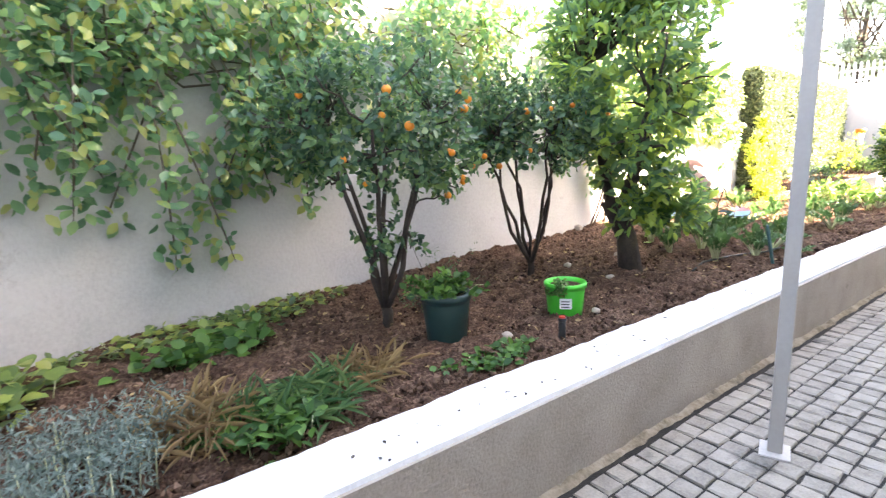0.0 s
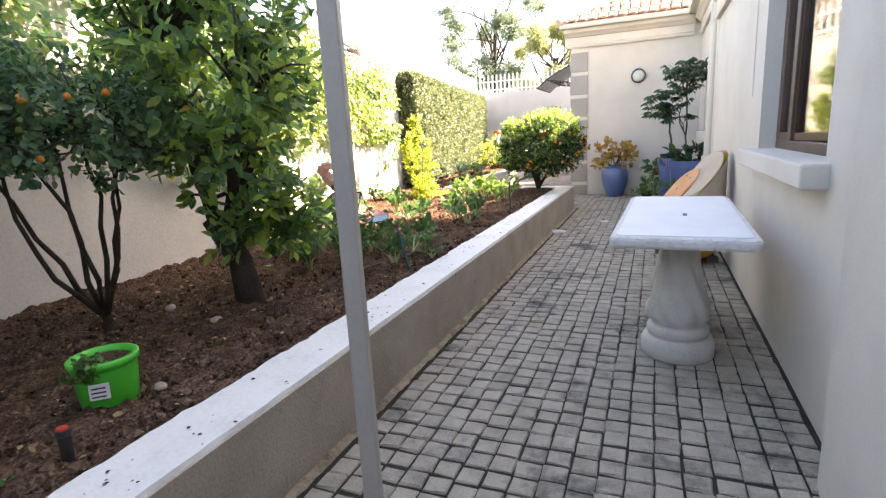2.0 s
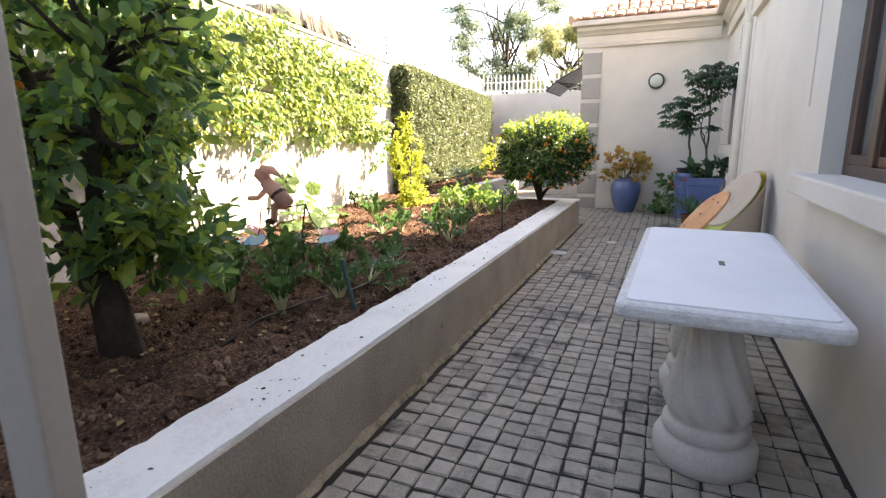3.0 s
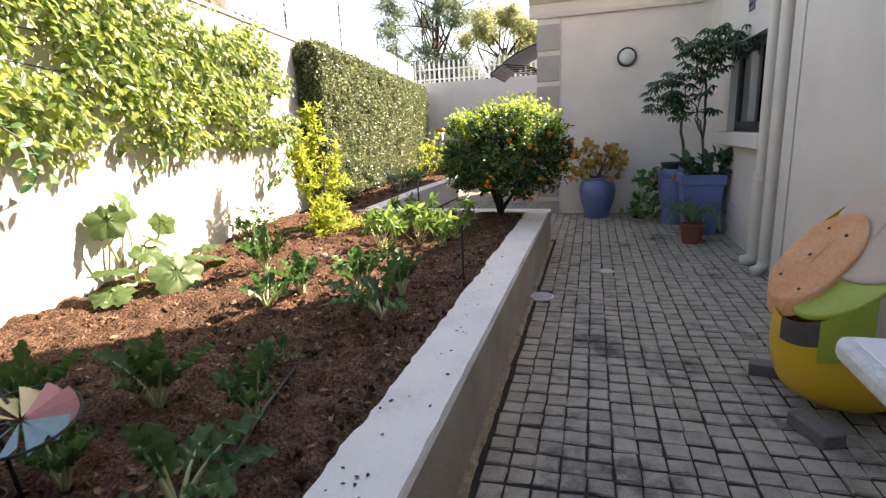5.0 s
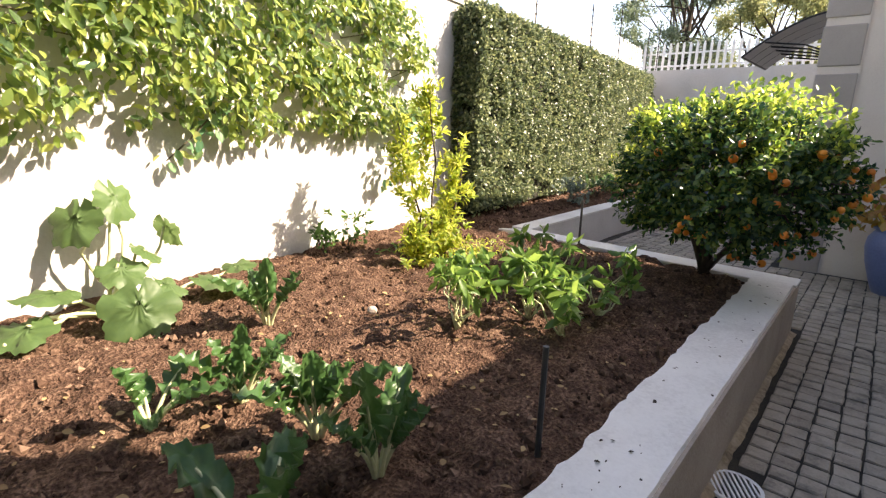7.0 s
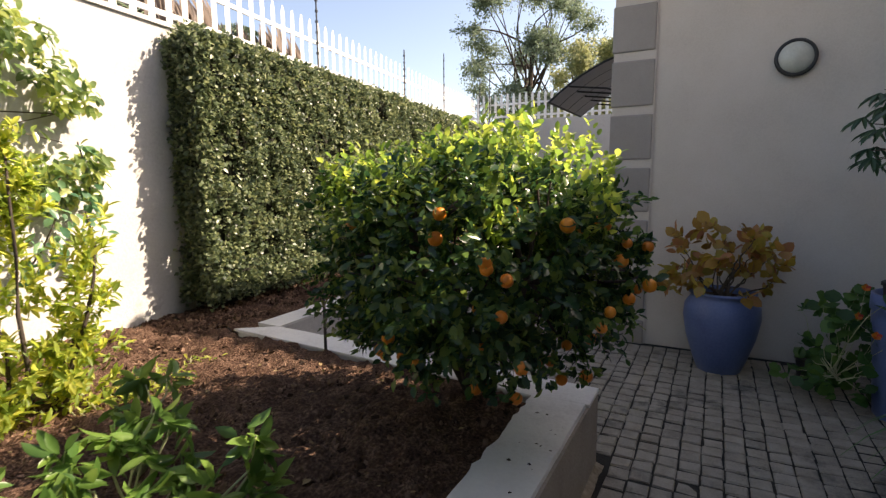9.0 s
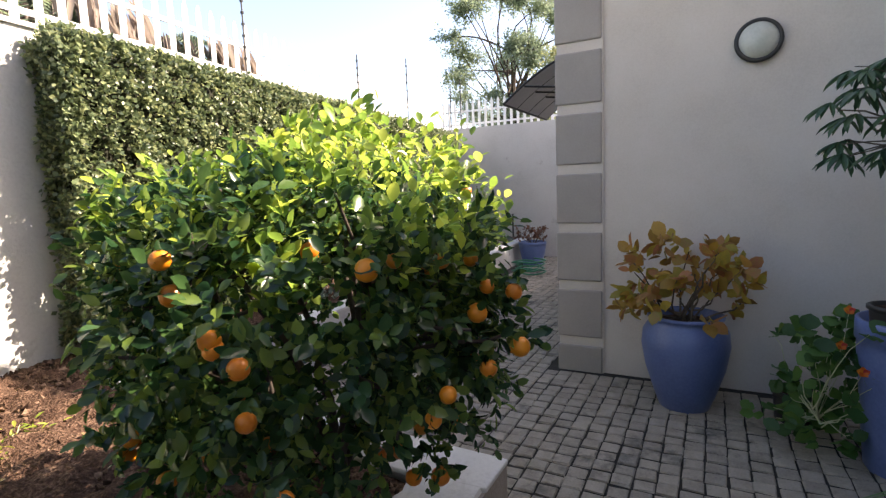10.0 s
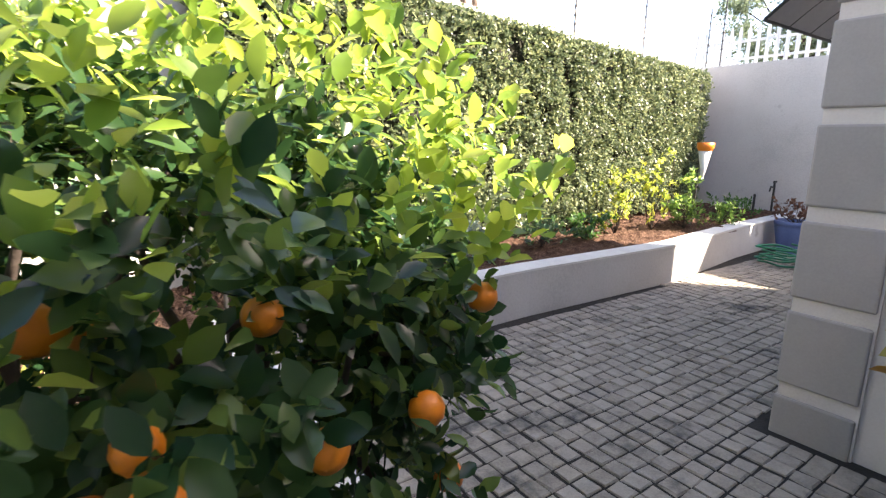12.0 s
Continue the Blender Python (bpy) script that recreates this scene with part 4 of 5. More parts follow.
part("lime_panel", slant(-.045, -.01, RX * .79, RY * .84, -.010, .003, rim=.02), LIME, drum, "lime-green painted panel", smooth=True)
part("canvas_cover", slant(-.01, -.085, .28, .17, .006, .006, rim=.012), CANVAS, drum, "faded beige canvas over the slanted opening", smooth=True)
part("canvas_side", tub_wall(3.05, 5.5, 0.40, .985, 0.015), CANVAS, drum, "faded beige canvas down the side", smooth=True)
part("lime_side", tub_wall(2.43, 3.07, 0.55, 1.0, 0.012), LIME, drum, "lime-green painted side", smooth=True)
part("dark_patch", tub_wall(1.80, 2.45, 0.72, 1.0, 0.010), CHAR, drum, "charcoal patch under the foam", smooth=True)
FX, FY, FKX, FKY = .088, .118, .190, .180
part("foam_top", slant(FX, FY, FKX, FKY, .022, .012, rim=.085), FOAM, drum, "orange foam disc with dark holes", smooth=True)
for a, k in ((1.2, .75), (2.4, .8), (0.4, .2), (4.6, .6), (5.6, .7)):
    x, y = FX + FKX * k * math.cos(a), FY + FKY * k * math.sin(a)
    z = 0.80 - 0.32 * (-math.sin(PH) * x / RX + math.cos(PH) * y / RY) + .028
    part("hole", Shape().lathe([(.001, .004), (.007, .004), (.009, 0)], 8), BLACK, drum, m=pose(x, y, z, -45, -18, 0))
BRICKM = material("concrete_brick", [(0.10, 0.085, 0.075), (0.20, 0.18, 0.16)], 5, 60, 0.9, 0.4)
for x, y, r in ((6.60, -.06, 20), (7.20, -.06, 75), (6.95, -.45, 10)):
    tagged(part("loose_brick", Shape().box(-.11, -.052, 0, .11, .052, .072), BRICKM, bevel=0.008, m=pose(x, y, 0.004, 0, 0, r)), "loose grey brick propping up the tub", "brick", "bricks under the tub")

# ---- bed plants and small things ----
RIB = material("pale_leaf_stalk", [(0.38, 0.42, 0.20), (0.55, 0.55, 0.36)], 9, 80, 0.5, 0.1)
CHARD_LEAF = leaf_material("chard_leaf", [(0.020, 0.062, 0.022), (0.042, 0.11, 0.034), (0.085, 0.18, 0.05)], 0.38, 0.38)
SQUASH_LEAF = leaf_material("squash_leaf", [(0.035, 0.08, 0.030), (0.065, 0.125, 0.045), (0.12, 0.19, 0.055)], 0.5, 0.4)
PEPPER_LEAF = leaf_material("pepper_leaf", [(0.045, 0.11, 0.025), (0.09, 0.185, 0.04), (0.17, 0.28, 0.06)], 0.35, 0.45)
RUST_LEAF = leaf_material("autumn_leaf", [(0.24, 0.13, 0.03), (0.36, 0.23, 0.035), (0.38, 0.17, 0.08), (0.28, 0.25, 0.05), (0.40, 0.31, 0.05)], 0.5, 0.4)
FERN_LEAF = leaf_material("fern_tree_leaf", [(0.026, 0.062, 0.036), (0.042, 0.10, 0.05), (0.07, 0.135, 0.06)], 0.4, 0.3)
GREY_LEAF = leaf_material("lavender_leaf", [(0.09, 0.13, 0.11), (0.14, 0.19, 0.16), (0.19, 0.24, 0.20)], 0.7, 0.25)
STRAW_LEAF = leaf_material("dry_straw", [(0.20, 0.13, 0.06), (0.34, 0.25, 0.12)], 0.8, 0.2)
GRASS_LEAF = leaf_material("grass_blade", [(0.03, 0.09, 0.035), (0.06, 0.15, 0.05), (0.12, 0.20, 0.07)], 0.5, 0.4)


def blade(s, path, widths, roll, crinkle, rng, across=6):
    """A leaf blade along a path, its sides turned up and crinkled."""
    path = [Vector(p) for p in path]
    k0 = len(s.v)
    for i, p in enumerate(path):
        d = (path[min(i + 1, len(path) - 1)] - path[max(i - 1, 0)]).normalized()
        side = d.cross(Vector((0, 0, 1)))
        side = side.normalized() if side.length > 1e-3 else Vector((1, 0, 0))
        nrm = side.cross(d)
        for j in range(across + 1):
            u = 2 * j / across - 1
            wv = crinkle * math.sin(i * 2.4 + 3 * u) * abs(u) + rng.normal() * crinkle * .25
            s.v.append(p + side * u * widths[i] + nrm * (roll * u * u * widths[i] + wv * max(.3, widths[i] / max(widths))))
    n = across + 1
    for i in range(len(path) - 1):
        for j in range(across):
            a = k0 + i * n + j
            s.f.append((a, a + 1, a + n + 1, a + n))


def chard(seed, n, size, spread):
    c = thing("chard_plant", "green chard plant with crinkled leaves and pale stalks", "vegetable", "chard plants")
    rng = np.random.default_rng(seed)
    for i in range(n):
        a = 2 * math.pi * i / n + rng.uniform(-.4, .4)
        lean = spread * rng.choice((.35, .7, 1.0, 1.5)) * rng.uniform(.8, 1.2)
        L = size * rng.uniform(.7, 1.15)
        out = Vector((math.cos(a), math.sin(a), 0))
        pts = [out * (.012 + lean * L * q ** 1.3) + Vector((0, 0, L * (q - .33 * lean * q * q * 1.6))) for q in np.linspace(0, 1, 19)]
        st = Shape().tube(pts[:14], [.010 - .0005 * k for k in range(14)], 6)
        lf = part("leaf", Shape(), CHARD_LEAF, c)
        s = Shape()
        w = [size * rng.uniform(.10, .145) * q for q in (.2, .45, .65, .85, .95, 1.0, 1.0, .97, .9, .8, .65, .45, .2)]
        blade(s, pts[6:], w, rng.uniform(.25, .7), size * .085, rng, 10)
        lf.data = s.mesh("leaf", CHARD_LEAF, True)
        part("stalk", st, RIB, lf, "pale fleshy stalk", smooth=True)
    return c


base_chards = [chard(61, 8, 0.34, .42), chard(62, 7, 0.34, .85), chard(63, 8, 0.38, .34)]
spots = [(4.77, 2.43, 2, 1.2), (5.16, 2.00, 1, 1.0), (5.16, 2.42, 2, .8), (5.62, 2.52, 0, 1.0), (5.61, 2.08, 0, 1.0), (4.43, 2.14, 2, 1.0), (4.76, 1.97, 0, .95), (4.79, 2.94, 2, 1.0),
         (4.45, 2.55, 0, 1.0), (5.05, 3.1, 0, .9), (5.45, 2.95, 2, .8), (7.50, 3.33, 2, 1.0), (7.04, 2.74, 0, .95), (6.74, 2.80, 1, .9), (7.10, 2.36, 0, 1.1), (7.10, 2.06, 2, .9), (6.70, 2.03, 1, 1.15), (6.05, 2.25, 1, .5), (5.04, 1.77, 1, .5)]
rng = np.random.default_rng(5)
for i, (x, y, k, sc) in enumerate(spots):
    m = pose(x, y, 0.405, 0, 0, rng.uniform(0, 360)) @ Matrix.Scale(sc, 4)
    if i in (0, 1, 3):
        src = base_chards[k]
        src.matrix_basis = m
    else:
        o = copy_thing(base_chards[k], Matrix())
        o.matrix_basis = m


def leafy(name, label, category, at, seed, pts, axes, each, length, reach, mat, stems, stem_mat, width=1.0, group=""):
    t = thing(name, label, category, group, at)
    rng = np.random.default_rng(seed)
    leaves("foliage", *clusters(rng, np.array(pts, float), np.array(axes, float), each, length, reach), mat, t, width=width)
    s = Shape()
    for a, b, r in stems:
        bough(s, a, b, r, r * .4, rng, .05, 5, 6)
    part("stem", s, stem_mat, t, smooth=True)
    return t


def pepper(x, y, seed, h=.36):
    rng = np.random.default_rng(seed)
    tips = [(rng.uniform(-.17, .17), rng.uniform(-.17, .17), h * rng.uniform(.5, 1.1)) for _ in range(9)]
    return leafy("pepper_plant", "bushy pepper plant with drooping green leaves", "vegetable", (x, y, 0.405), seed, tips, [(p[0] * 2.5, p[1] * 2.5, -.45) for p in tips], 13, .095, .09, PEPPER_LEAF, [((0, 0, 0), p, .006) for p in tips], RIB, .62, "pepper plants")


for i, (x, y) in enumerate(((8.42, 2.72), (8.55, 2.42), (8.86, 2.52), (8.88, 2.18), (8.45, 2.18), (8.15, 2.62), (9.05, 2.75))):
    pepper(x, y, 70 + i, .24 if i == 4 else .31)


def golden_shrub():
    rng = np.random.default_rng(81)
    tips, ax, stems = [], [], []
    for (sx, sy), (hx, hy, h), n in (((0, .04), (.02, .05, 1.26), 46), ((.08, -.10), (.30, -.02, .92), 34), ((-.10, .0), (-.20, .12, 1.02), 30), ((.1, -.02), (.30, .1, .38), 34), ((-.1, -.05), (-.30, -.1, .28), 30)):
        stems.append(((sx, sy, 0), (hx, hy, h), .012))
        for k in range(n):
            q = rng.uniform(.12, 1.05)
            w = .10 * (1.15 - q) + .03
            d = rng.normal(size=3) * w
            tips.append((sx + (hx - sx) * q + d[0], sy + (hy - sy) * q + d[1], h * q + d[2] * .5))
            ax.append((d[0] * 4, d[1] * 4, .5))
    ax = [np.array(a) / np.linalg.norm(a) for a in ax]
    return leafy("golden_shrub", "upright shrub with feathery yellow-green leaves", "shrub", (9.14, 3.72, 0.405), 81, tips, ax, 20, .072, .10, YELLOW_LEAF, stems, BARK, .55)


golden_shrub()
for i, (x, y, h) in enumerate(((8.85, 4.35, .30), (8.55, 4.25, .22))):
    rng = np.random.default_rng(90 + i)
    tips = [(rng.normal() * .10, rng.normal() * .10, h * rng.uniform(.3, 1.1)) for _ in range(14)]
    leafy("seedling_shrub", "small leafy shrub at the foot of the wall", "shrub", (x, y, .405), 90 + i, tips, [(p[0] * 3, p[1] * 3, .6) for p in tips], 8, .06, .07, HERB_LEAF, [((0, 0, 0), p, .004) for p in tips[:6]], BARK, .8)


def squash():
    """Squash plant with large lobed leaves, one shoot climbing up the wall."""
    t = thing("squash_plant", "squash plant with large pale green leaves by the wall", "vegetable", at=(7.02, 4.02, 0.405))
    rng = np.random.default_rng(95)
    data = [((.03, -.27, .15), .21, (-.25, -.5, -.8)), ((.48, -.08, .12), .20, (.9, -.25, -.25)), ((.68, .05, .13), .13, (.8, .1, .1)), ((.05, .0, .27), .14, (-.1, -.6, -.35)),
            ((.33, .08, .44), .12, (.3, .1, -.9)), ((.17, .04, .33), .11, (.6, -.3, -.5)), ((-.08, .14, .54), .16, (-.35, -.3, -.85)), ((.10, .16, .63), .15, (.2, -.3, -.9)),
            ((-.24, -.05, .2), .16, (-.95, -.3, .05)), ((.2, -.12, .17), .12, (.5, -.5, -.4)), ((-.38, -.15, .10), .15, (-.7, -.6, -.3))]
    for (x, y, z), r, d in data:
        r *= .84
        f = Vector(d).normalized()
        side = f.cross(Vector((0, 0, 1))).normalized()
        nrm = side.cross(f)
        s = Shape()
        c = Vector((x, y, z))
        R, N = 5, 40
        s.v.append(c)
        for j in range(1, R + 1):
            for i in range(N):
                a = 2 * math.pi * i / N
                rad = r * j / R * (1 + (.11 * math.cos(5 * a + .4 * math.sin(x * 40)) + .05 * math.cos(13 * a) + .03 * math.cos(20 * a)) * j / R) * (0.5 if i == 0 and j > 1 else 1)
                cup = (.16 * (j / R) ** 2 + .055 * math.cos(5 * a) * j / R + .03 * math.sin(9 * a + 2 * j)) * r
                s.v.append(c + f * (-math.cos(a) * rad + r * .35) + side * math.sin(a) * rad + nrm * (cup * rng.uniform(.5, 1.5) - .3 * r * (j / R) ** 2))
        s.f = [(0, 1 + i, 1 + (i + 1) % N) for i in range(N)] + [(1 + (j - 1) * N + i, 1 + j * N + i, 1 + j * N + (i + 1) % N, 1 + (j - 1) * N + (i + 1) % N) for j in range(1, R) for i in range(N)]
        lf = part("leaf", s, SQUASH_LEAF, t, smooth=True)
        st = Shape()
        bough(st, (0, .05, .02) if z < .3 else (.05, .2, .1), c + f * r * .1, .012, .007, rng, .06, 5, 6)
        part("stalk", st, RIB, lf, smooth=True)
    for dx, dy in ((-.35, -.1), (.12, .26), (-.5, -.2)):
        st = Shape()
        bough(st, (0, .05, .02), (dx, dy, .06 if dx < 0 else .60), .014, .008, rng, .08, 7, 7)
        part("vine_stem", st, RIB, t, smooth=True)
    return t


squash()


def ground_cover(name, label, category, seed, n, region, h, length, mat, width=1.0, flat=.4, small=False):
    """Low leafy patch between plan bounds; region gives a place for two numbers in 0..1."""
    rng = np.random.default_rng(seed)
    q = np.array([region(*rng.random(2)) for _ in range(n)])
    c = q.mean(0)
    t = thing(name, label, category, at=(c[0], c[1], .405))
    z = h * rng.random(n) ** .8
    p = np.stack([q[:, 0] - c[0], q[:, 1] - c[1], z], 1)
    ax = np.stack([rng.normal(size=n), rng.normal(size=n), flat * rng.normal(size=n) + .15], 1)
    up = np.stack([rng.normal(size=n) * .35, rng.normal(size=n) * .35, np.ones(n)], 1)
    leaves("foliage", p, ax, up, length * rng.uniform(.6, 1.2, n), mat, t, width=width, small=small)
    st = Shape()
    for k in range(0, n, max(1, n // 40)):
        b = Vector(p[k])
        st.tube([(b.x * .92, b.y * .92, -.01), (b.x * .97, b.y * .95, b.z * .6), b], [.003, .0025, .0015], 4)
    part("stem", st, RIB, t, smooth=True)
    return t


def blob(cx, cy, rx, ry, rz=0):
    c, s = math.cos(radians(rz)), math.sin(radians(rz))
    def place(u, v):
        r, a = math.sqrt(u), 2 * math.pi * v
        r *= 1 + .25 * math.sin(3 * a) + .12 * math.sin(7 * a + 1)
        x, y = rx * r * math.cos(a), ry * r * math.sin(a)
        return cx + c * x - s * y, cy + s * x + c * y
    return place


ground_cover("strawberry_patch", "low patch of yellow-green creeping leaves at the wall", "ground cover", 101, 520, blob(.85, 3.22, .75, .20, 8), .06, .06, VINE_LEAF, 1.3)
ground_cover("nasturtium_patch", "low patch of round bluish-green leaves", "ground cover", 102, 260, blob(.72, 2.85, .36, .17, 20), .08, .075, HERB_LEAF, 1.5)
ground_cover("leafy_weeds", "patch of leafy green weeds at the bed's corner", "ground cover", 103, 260, blob(-.25, 2.75, .28, .35, 0), .10, .09, VINE_LEAF, 1.4)
ground_cover("creeping_herb", "small-leaved creeping herb along the white edge", "ground cover", 104, 260, blob(1.72, 1.84, .27, .09, 2), .04, .042, HERB_LEAF, 1.5)
ground_cover("lavender_bush", "soft grey-green lavender clump at the bed edge", "shrub", 105, 3400, blob(.12, 1.95, .30, .26, 0), .20, .034, GREY_LEAF, .35, 1.2, True)
ground_cover("spring_onion_clump", "flopped clump of narrow green blades", "vegetable", 106, 520, blob(.83, 1.98, .26, .15, 15), .06, .15, GRASS_LEAF, .14, .25)
ground_cover("parsley_clump", "low clump of green feathery leaves", "herb", 107, 320, blob(.66, 1.86, .22, .13, 0), .09, .06, HERB_LEAF, 1.0)
ground_cover("dry_grass", "dry straw-coloured grass tuft", "grass", 108, 300, blob(.46, 2.0, .16, .14, 0), .12, .15, STRAW_LEAF, .08, .6)
ground_cover("dry_grass", "dry straw-coloured grass tuft", "grass", 109, 220, blob(1.12, 2.05, .20, .12, 0), .05, .16, STRAW_LEAF, .08, .3)
ground_cover("grassy_weeds", "small tufts of bright weeds on the soil", "weeds", 110, 260, blob(9.55, 3.55, .45, .18, 0), .05, .05, YELLOW_LEAF, .5, .5)
ground_cover("grassy_weeds", "small tufts of bright weeds on the soil", "weeds", 111, 160, blob(9.2, 3.9, .30, .18, 0), .08, .06, HERB_LEAF, .5, .5)
rng = np.random.default_rng(120)
n = 800
q = np.stack([rng.uniform(-.5, 10.2, n), rng.uniform(1.75, 3.4, n), np.full(n, .425)], 1)
tagged(leaves("fallen_leaves", q, np.stack([rng.normal(size=n), rng.normal(size=n), rng.normal(size=n) * .15], 1), np.stack([rng.normal(size=n) * .3, rng.normal(size=n) * .3, np.ones(n)], 1), rng.uniform(.015, .04, n), STRAW_LEAF), "dry fallen leaves and chips on the soil", "leaves", kind="stuff")

n = 170
q = np.stack([rng.uniform(-.5, 10.3, n), rng.uniform(1.43, 1.64, n), np.full(n, .428)], 1)
tagged(leaves("edge_litter", q, np.stack([rng.normal(size=n), rng.normal(size=n), rng.normal(size=n) * .1], 1), np.stack([rng.normal(size=n) * .3, rng.normal(size=n) * .3, np.ones(n)], 1), rng.uniform(.006, .022, n), BARK), "dark crumbs and leaf bits on the white edge", "leaves", kind="stuff")

# stones
STONE = material("pale_stone", [(0.28, 0.23, 0.19), (0.42, 0.36, 0.31)], 6, 60, 0.9, 0.4)
for i, (x, y, r) in enumerate(((3.31, 2.34, .038), (3.43, 2.84, .032), (2.62, 1.95, .025), (1.95, 2.0, .03), (4.0, 2.75, .05), (8.0, 3.1, .03), (9.9, 3.1, .025), (5.0, 4.0, .05))):
    rng = np.random.default_rng(130 + i)
    bm = bmesh.new()
    bmesh.ops.create_icosphere(bm, subdivisions=2, radius=r)
    for v in bm.verts:
        v.co *= 1 + .25 * noise.noise(v.co * 30 + Vector((i, 0, 0)))
        v.co.z *= .7
    me = bpy.data.meshes.new("stone")
    bm.to_mesh(me), bm.free()
    me.materials.append(STONE)
    tagged(part("stone", me, None, m=pose(x, y, .415 + r * .3)), "pale stone lying on the soil", "stone", "stones on the soil")

# pots in the bed
def pot(name, label, category, at, rt, rb, h, mat, lip=.012, group="", rows=24):
    p = thing(name, label, category, group, at)
    part("wall", Shape().lathe([(.001, 0), (rb, 0), (rb + .002, .004), (rt - lip * .4, h * .80), (rt - lip * .4, h * .86), (rt + lip * .5, h * .87), (rt + lip * .5, h - .004), (rt, h), (rt - .012, h), (rt - .016, h * .85), (rb * .9, .02), (.001, .02)], rows * 2), mat, p, smooth=True)
    part("earth", Shape().lathe([(rt - .018, h * .88), (.001, h * .90)], rows), SOIL, p)
    return p


DARKGREEN = material("dark_green_plastic", [(0.008, 0.030, 0.028), (0.015, 0.045, 0.042)], 5, 60, 0.4, 0.03)
LIMEPLASTIC = material("bright_green_plastic", [(0.02, 0.40, 0.03), (0.03, 0.50, 0.05)], 5, 60, 0.35, 0.03)
PAPER = material("paper_label", [(0.6, 0.6, 0.6), (0.72, 0.72, 0.70)], 9, 60, 0.7, 0)
dp = pot("plant_pot", "dark green plastic pot full of bright herbs", "plant pot", (1.71, 2.20, .40), .128, .10, .27, DARKGREEN)
gp = pot("plant_pot", "bright green plastic nursery pot with a paper label", "plant pot", (2.50, 2.08, .40), .118, .098, .20, LIMEPLASTIC)
for k in range(12):
    a = 2 * math.pi * k / 12
    part("drain_notch", Shape().box(-.010, -.003, 0, .010, .003, .016), BLACK, gp, m=pose(.0985 * math.cos(a), .0985 * math.sin(a), 0.001, 0, 0, math.degrees(a) + 90))
lab = math.radians(222)
lb = part("paper_label", Shape().box(-.034, -.001, -.03, .034, .001, .03), PAPER, gp, "white printed label", m=pose(.1155 * math.cos(lab), .1155 * math.sin(lab), .095, -6, 0, math.degrees(lab) + 90))
for k in range(3):
    part("print_bar", Shape().box(-.026, -.0018, .010 - .016 * k, .022, -.001, .016 - .016 * k), BLACK, lb)
rng = np.random.default_rng(140)
tips = [(rng.normal() * .07, rng.normal() * .07, .27 + abs(rng.normal()) * .045) for _ in range(54)]
leafy("potted_herb", "bright green herb spilling over a dark pot", "herb", (1.71, 2.20, .40), 141, tips, [(p[0] * 5, p[1] * 5, .6) for p in tips], 9, .042, .05, HERB_LEAF, [((0, 0, .2), p, .003) for p in tips[:10]], RIB, 1.3)
tips = [(-.10 + rng.normal() * .03, -.03 + rng.normal() * .04, .19 + rng.normal() * .025) for _ in range(22)]
leafy("potted_herb", "few soft green sprigs hanging out of the green pot", "herb", (2.50, 2.08, .40), 142, tips, [(-.7, -.3, .2)] * 22, 8, .035, .05, HERB_LEAF, [((-.03, 0, .17), p, .002) for p in tips[:8]], RIB, .8)
tips = [(rng.normal() * .13, rng.normal() * .10, abs(rng.normal()) * .16 + .05) for _ in range(50)]
leafy("rosemary_bush", "thin dark rosemary sprigs behind the pots", "shrub", (1.95, 2.72, .40), 143, tips, [(p[0] * 2, p[1] * 2, .8) for p in tips], 8, .03, .07, ORCHARD_LEAF, [((0, 0, 0), p, .003) for p in tips[:22]], BARK, .3)
sp = thing("sprinkler", "black pop-up sprinkler with a red cap", "sprinkler", at=(2.17, 1.82, .40))
part("body", Shape().lathe([(.001, -.03), (.019, -.03), (.019, .095), (.022, .098), (.022, .115), (.001, .117)], 16), BLACK, sp, smooth=False)
part("cap", Shape().lathe([(.017, .116), (.016, .123), (.001, .124)], 16), material("red_plastic", [(0.45, 0.03, 0.02), (0.55, 0.05, 0.03)], 6, 60, 0.4, 0), sp, "red cap")
f = tagged(part("fallen_orange", fruit("fallen_orange", .024), None, m=pose(1.12, 2.22, .43)), "small orange lying on the soil", "fruit")
GREENSTAKE = material("green_plastic_tube", [(0.02, 0.07, 0.07), (0.035, 0.10, 0.10)], 8, 60, 0.45, 0.03)
for x, y, h, r, mt, lb_, lean in ((4.66, 1.79, .30, .013, GREENSTAKE, "green plastic irrigation tube standing in the soil", (-.03, .06)), (7.52, 1.76, .38, .010, BLACK, "black garden stake in the soil", (0, 0)), (10.44, 3.06, .42, .010, BLACK, "black garden stake in the soil", (0, 0))):
    tagged(part("garden_stake", Shape().tube([(0, 0, -.05), (lean[0], lean[1], h)], r, 10), mt, m=pose(x, y, .405)), lb_, "stake")
part_h = tagged(part("irrigation_hose", Shape().tube([(3.9 + .35 * k, 2.05 + .10 * math.sin(k * 1.3), .425) for k in range(7)], .008, 6), BLACK, smooth=True), "thin black irrigation hose on the soil", "hose")

# wind spinner ornament: a plain rider figure over two pinwheels
sp = thing("wind_spinner", "garden wind spinner of a plain rider on two coloured pinwheels", "garden ornament", at=(5.10, 2.50, .40))
FIG = leaf_material("faded_figure_cloth", [(0.52, 0.37, 0.31), (0.58, 0.44, 0.38)], 0.8, 0.5)
DARKB = material("dark_leather_paint", [(0.06, 0.035, 0.03), (0.10, 0.06, 0.05)], 6, 60, 0.7, 0.05)
